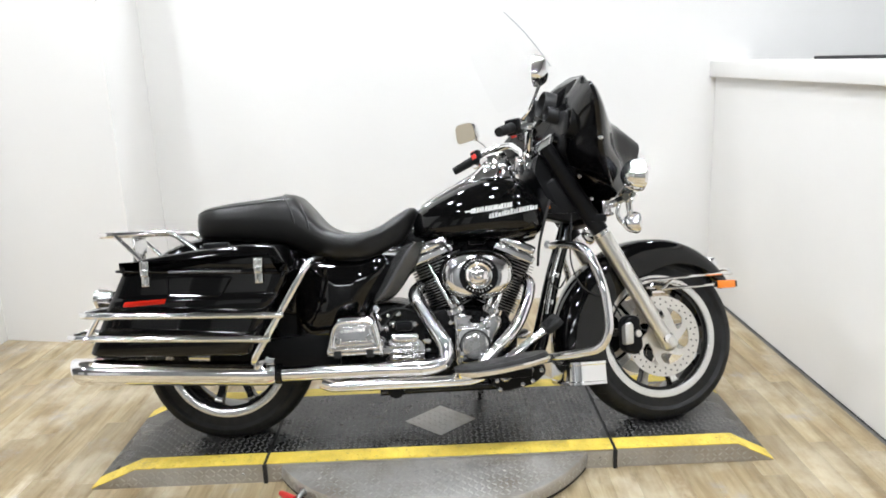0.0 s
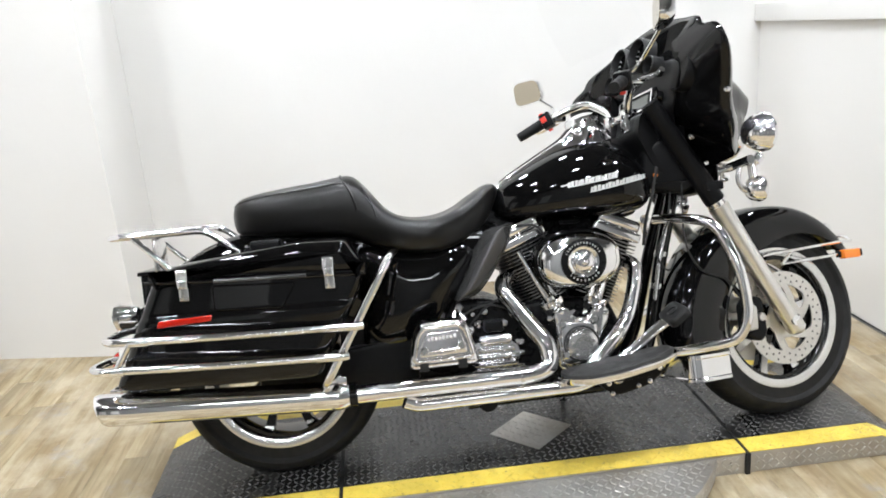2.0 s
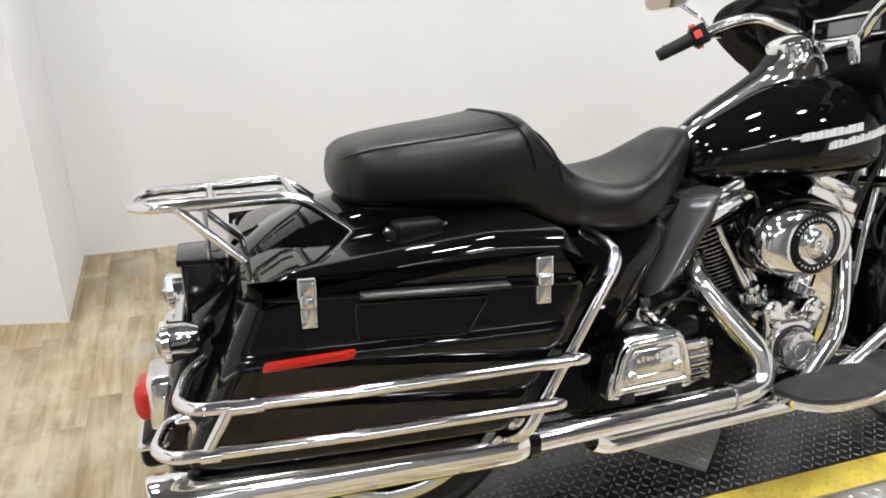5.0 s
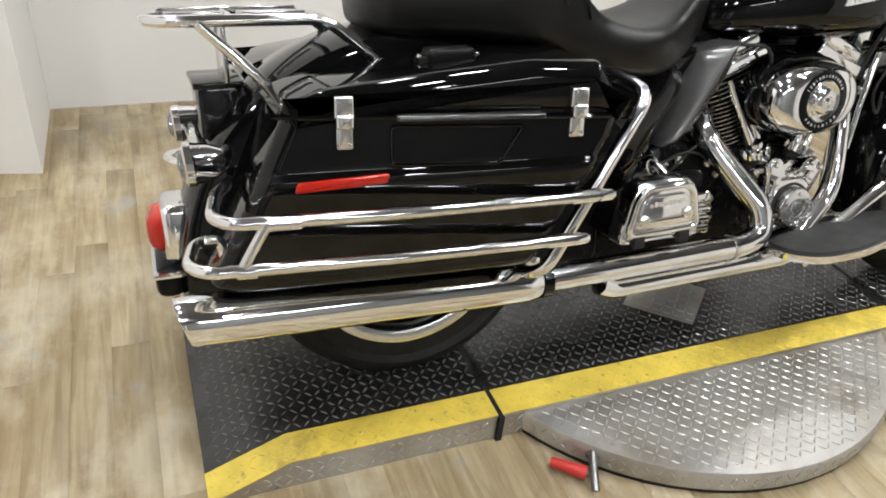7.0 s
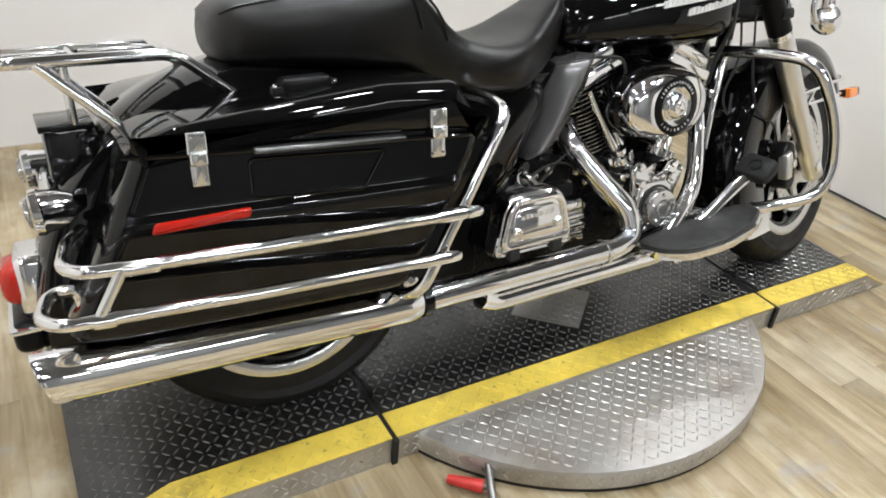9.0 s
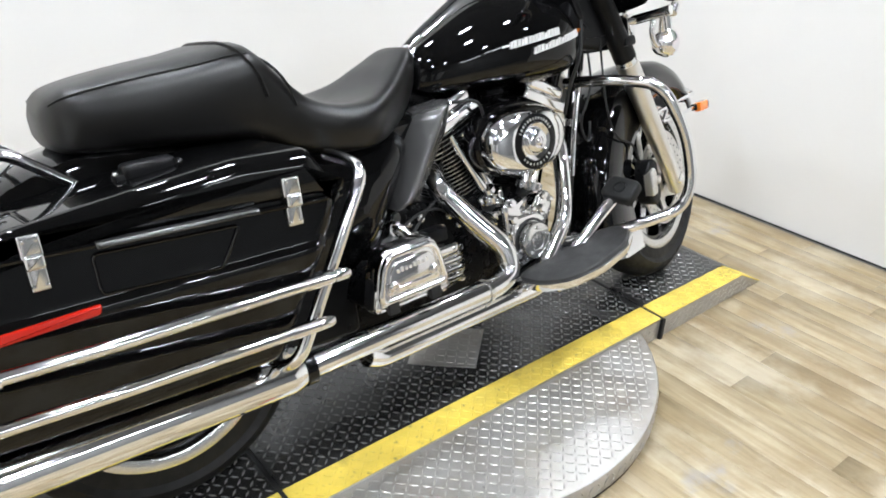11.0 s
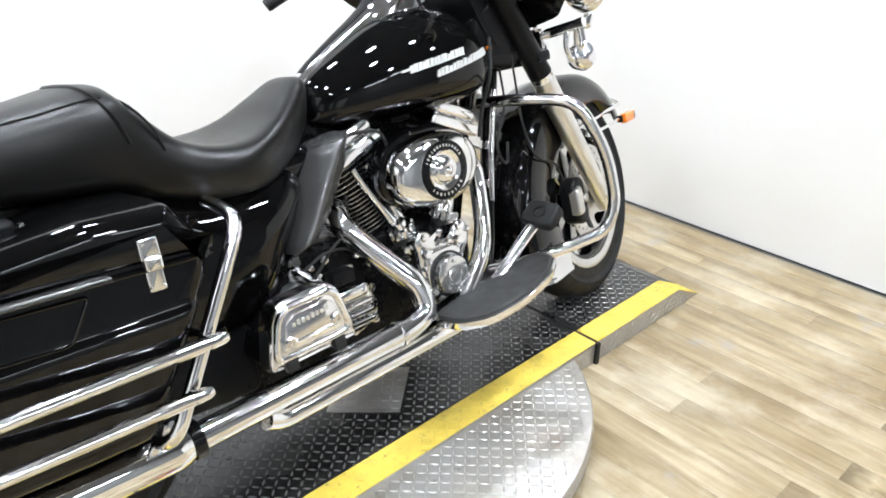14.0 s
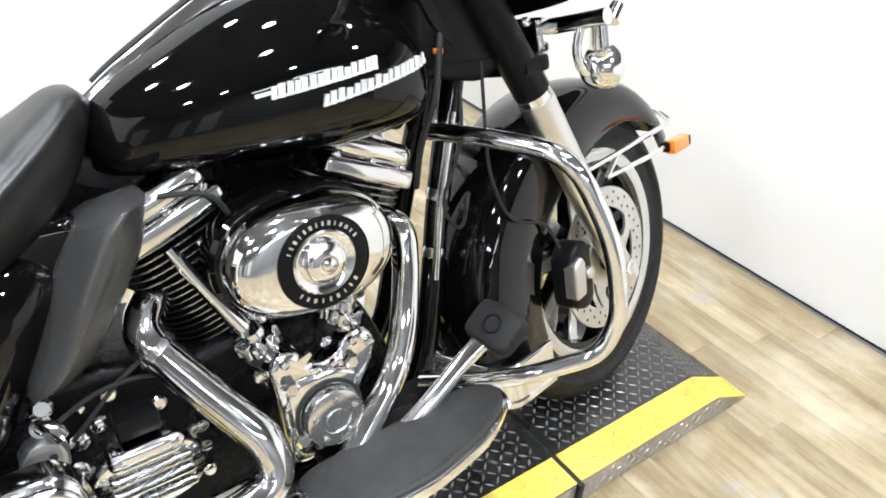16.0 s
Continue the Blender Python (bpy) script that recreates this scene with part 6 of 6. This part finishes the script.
slab(bm, [(0.3, 0.32), (0.3, 0.56), (0.42, 0.56), (0.42, 0.3)], 0.12, -0.125, 0.03, 0.03, steps=5)
slab(bm, [(0.1, 0.5), (0.2, 0.72), (0.7, 0.7), (0.75, 0.6), (0.6, 0.5), (0.3, 0.45)], 0.11, -0.11, 0.02, 0.02)
part("battery_box", bm, BLACK, bike, "gloss black frame cover and battery box")
DEFLECT = [(0.0, 0.582, 0.496, 0.606, 0.486), (0.06, 0.584, 0.508, 0.626, 0.489), (0.25, 0.607, 0.548, 0.675, 0.518), (0.55, 0.648, 0.625, 0.736, 0.598), (0.75, 0.675, 0.665, 0.765, 0.645), (0.88, 0.695, 0.688, 0.776, 0.68), (1.0, 0.722, 0.7, 0.785, 0.71)]
bm = bmesh.new()
rings = []
for i in range(25):
    x0, z0, x1, z1 = interp(DEFLECT, i / 24)
    ring = []
    for f, y in ((0.0, -0.06), (0.0, -0.105), (0.06, -0.116), (0.15, -0.131), (0.25, -0.147), (0.33, -0.159), (0.38, -0.165), (0.43, -0.168), (0.49, -0.168), (0.56, -0.165), (0.7, -0.157), (0.86, -0.146), (0.96, -0.137), (1.0, -0.128), (0.98, -0.07)):
        tip = 0.02 * max(0.0, 1 - i / 3.0)
        ring.append(Vector((x0 + (x1 - x0) * f, y + tip, z0 + (z1 - z0) * f)))
    rings.append(ring)
loft(bm, rings)
part("heat_deflector", bm, GREYPL, bike, "grey plastic mid-frame heat deflector", angle=60)
for y in (-0.055, 0.055):
    bm = bmesh.new()
    tube(bm, [(1.345, y * 0.6, 0.8), (1.268, y, 0.55), (1.2, y * 1.4, 0.27), (1.12, y * 1.8, 0.17), (0.6, y * 2, 0.165)], 0.021, 14, 0.06)
    part("frame_tube", bm, BLACK, bike, "black steel frame downtube")
bm = bmesh.new()
slab(bm, [(1.2, 0.78), (1.215, 0.9), (1.28, 0.93), (1.37, 0.86), (1.4, 0.78), (1.33, 0.75)], 0.09, -0.125, 0.015, 0.015)
part("steering_head", bm, SATIN, bike, "black steering head cover")
bm = bmesh.new()
tube(bm, [(1.303, -0.07, 0.7), (1.255, -0.08, 0.55), (1.228, -0.088, 0.42)], 0.007, 10)
for z in (0.67, 0.56, 0.46):
    lathe(bm, [(0.021, -0.01), (0.0225, 0.0), (0.021, 0.01)], (1.268 + (z - 0.55) * (0.308 if z > 0.55 else 0.243), -0.055 + (z - 0.55) * (0.088 if z > 0.55 else 0.079), z), (0.28, 0, 1), 16)
part("frame_line", bm, CHROME, bike, "chrome line along the downtube")
bm = bmesh.new()
box(bm, (1.237, -0.137, 0.81), (1.249, -0.125, 0.82), 0.002)
part("neck_reflector", bm, AMBER, bike, "small amber reflector")

for p in ((1.324, -0.158, 0.906), (1.36, -0.158, 0.82)):
    bm = bmesh.new()
    screw(bm, p, (0, -1, 0), 0.008)
    part("cover_bolt", bm, CHROME, bike, "", True)

# ---- crash bar, footboard and pedal ----
for sd in (-1, 1):
    bm = bmesh.new()
    tube(bm, [(1.262, sd * 0.05, 0.672), (1.282, sd * 0.16, 0.68), (1.345, sd * 0.31, 0.666), (1.392, sd * 0.352, 0.52), (1.402, sd * 0.357, 0.39), (1.376, sd * 0.342, 0.322), (1.25, sd * 0.26, 0.288), (1.16, sd * 0.12, 0.25)], 0.0155, 16, 0.06)
    part("crash_bar", bm, CHROME, bike, "chrome engine crash bar")


def board_z(x):
    return 0.258 + (x - 0.9) * 0.155


for sd in (-1, 1):
    o = smooth2d([(0.872, 0.225), (0.9, 0.215), (1.16, 0.245), (1.2, 0.27), (1.195, 0.315), (1.13, 0.355), (1.02, 0.37), (0.93, 0.352), (0.88, 0.3)], 0.03, 5)
    bm = bmesh.new()
    rings = []
    c = sum(o, Vector((0, 0))) / len(o)
    for k, dz in ((1.03, -0.02), (1.06, -0.012), (1.06, -0.002), (1.0, 0.0)):
        rings.append([Vector((c.x + (p.x - c.x) * k, sd * (c.y + (p.y - c.y) * k), board_z(p.x) + dz)) for p in o])
    loft(bm, rings)
    fb = part("footboard", bm, CHROME, bike, "chrome rider footboard")
    bm = bmesh.new()
    rings = []
    for k, dz in ((1.0, 0.0), (1.0, 0.007), (0.95, 0.011)):
        rings.append([Vector((c.x + (p.x - c.x) * k, sd * (c.y + (p.y - c.y) * k), board_z(p.x) + dz)) for p in o])
    loft(bm, rings)
    part("footboard_pad", bm, MAT_RUBBER, fb, "black rubber footboard pad")
    bm = bmesh.new()
    box(bm, (0.93, sd * 0.2 - 0.05, 0.215), (1.15, sd * 0.2 + 0.05, 0.25), 0.01)
    part("footboard_bracket", bm, SATIN, fb)
for x, z in ((1.026, 0.2), (1.119, 0.236), (1.13, 0.222), (1.151, 0.234), (1.186, 0.232), (1.117, 0.184), (1.035, 0.168), (1.153, 0.194)):
    bm = bmesh.new()
    screw(bm, (x, -0.2, z), (0, -1, 0), 0.0095)
    part("bracket_bolt", bm, CHROME, bike)
bm = bmesh.new()
slab(bm, [(1.0, 0.19), (1.02, 0.225), (1.1, 0.25), (1.2, 0.252), (1.205, 0.22), (1.16, 0.18), (1.05, 0.155)], -0.1, -0.198, 0.02, 0.01)
fbm = part("footboard_mount", bm, SATIN, bike, "black footboard mounting plate")
bm = bmesh.new()
lathe(bm, [(0.021, -0.01), (0.021, 0.006), (0.017, 0.01), (0.012, 0.01), (0.01, 0.006), (0.0, 0.006)], (1.057, -0.198, 0.217), (0, -1, 0), 20)
part("mount_boss", bm, POLISHED, fbm)
PM = Matrix.Translation((1.218, -0.268, 0.405)) @ Matrix.Rotation(radians(-38), 4, "Y") @ Matrix.Rotation(radians(8), 4, "X")
bm = bmesh.new()
slab(bm, [(-0.035, -0.048), (0.035, -0.048), (0.035, 0.048), (-0.035, 0.048)], -0.012, 0.012, 0.022, 0.009, 5, place=lambda u, v, y: PM @ Vector((u, v, y)))
ped = part("brake_pedal", bm, RUBBER, bike, "black rubber brake pedal pad")
bm = bmesh.new()
lathe(bm, [(0.017, 0.011), (0.017, 0.0136), (0.0135, 0.0136), (0.0135, 0.011)], PM @ Vector((0, 0, 0)), PM.to_3x3() @ Vector((0, 0, 1)), 20, closed=True)
part("pad_emblem", bm, SATIN, ped)
bm = bmesh.new()
tube(bm, [(1.215, -0.262, 0.395), (1.16, -0.255, 0.36), (1.08, -0.25, 0.3), (1.02, -0.24, 0.262)], 0.0065, 12, 0.03, squash=2.2)
part("pedal_arm", bm, CHROME, ped, "chrome brake pedal arm")

# ---- hoses and cables ----
for pts, r in (
    ([(1.3, -0.1, 0.78), (1.27, -0.14, 0.66), (1.22, -0.13, 0.57), (1.27, -0.12, 0.5), (1.31, -0.09, 0.56)], 0.0032),
    ([(1.33, -0.12, 0.8), (1.31, -0.15, 0.6), (1.36, -0.14, 0.5), (1.46, -0.12, 0.47), (1.5, -0.11, 0.4)], 0.003),
    ([(1.25, -0.13, 0.84), (1.22, -0.15, 0.75), (1.205, -0.12, 0.68), (1.2, -0.1, 0.6)], 0.005),
    ([(1.18, -0.06, 1.0), (1.22, -0.1, 0.9), (1.25, -0.12, 0.82)], 0.006),
    ([(1.15, 0.07, 1.02), (1.19, 0.03, 0.95), (1.24, -0.05, 0.86)], 0.006),
    ([(0.9, -0.12, 0.62), (0.86, -0.15, 0.7), (0.8, -0.12, 0.7)], 0.004),
):
    bm = bmesh.new()
    tube(bm, pts, r, 8, 0.06)
    part("cable", bm, GAP, bike, "thin black hose")
for sd in (-1, 1):
    bm = bmesh.new()
    slab(bm, [(-0.02, 0.27), (-0.02, 0.345), (0.08, 0.36), (0.46, 0.4), (0.46, 0.24), (0.1, 0.26)], sd * 0.1, sd * 0.135, 0.02, 0.008)
    part("swingarm", bm, SATIN, bike, "black rear swingarm")
bm = bmesh.new()
slab(bm, [(0.24, 0.24), (0.22, 0.5), (0.4, 0.52), (0.42, 0.22)], 0.1, -0.1, 0.02, 0.01)
part("inner_guard", bm, SATIN, bike, "black guard ahead of the rear wheel")
# side stand on the far side
bm = bmesh.new()
tube(bm, [(0.95, 0.12, 0.2), (0.98, 0.24, 0.08), (0.99, 0.29, 0.066)], 0.012, 10, 0.02)
part("side_stand", bm, SATIN, bike, "black side stand")


# ---- floor planks ----
PW, PL = 0.087, 0.92


def plank_bm():
    bm = bmesh.new()
    box(bm, (-PW / 2 + 0.0001, -PL / 2 + 0.0001, -0.008), (PW / 2 - 0.0001, PL / 2 - 0.0001, 0.0))
    bmesh.ops.bevel(bm, geom=[e for e in bm.edges if all(v.co.z > -0.001 for v in e.verts)], offset=0.0004, segments=1, affect="EDGES")
    return bm


PLANK = finish(plank_bm(), "plank", OAK, 60)
random.seed(11)
FY0, FY1 = -1.1, 1.84
for i in range(-29, 28):
    x, y = 0.05 + i * PW, FY0 - random.uniform(0, PL)
    while y < FY1:
        a, b = max(y, FY0), min(y + PL, FY1)
        if b - a > 0.04:
            ob = new("plank", PLANK)
            ob.parent = floor
            ob.matrix_basis = Matrix.Translation((x, (a + b) / 2, 0.0)) @ Matrix.Diagonal((1, (b - a) / PL, 1, 1))
        y += PL
# boards away from the lift, one joined sheet
V, F = [], []
for x0, x1, y0, y1 in ((-4.2, 2.46, -4.4, FY0), (-4.2, 0.05 - 29.5 * PW, FY0, FY1)):
    x = x0
    while x < x1:
        y = y0 - random.uniform(0, PL)
        while y < y1:
            a, b, c = max(y, y0) + 0.0002, min(y + PL, y1) - 0.0002, min(x + PW, x1) - 0.0002
            if b - a > 0.02 and c - x > 0.01:
                V += [(x, a, 0.0), (c, a, 0.0), (c, b, 0.0), (x, b, 0.0)]
                F.append(tuple(range(len(V) - 4, len(V))))
            y += PL
        x += PW
me = bpy.data.meshes.new("outer_planks")
me.from_pydata(V, [], F)
me.materials.append(OAK)
ob = new("outer_planks", me)
ob.parent = floor
tagged(ob, kind="stuff")
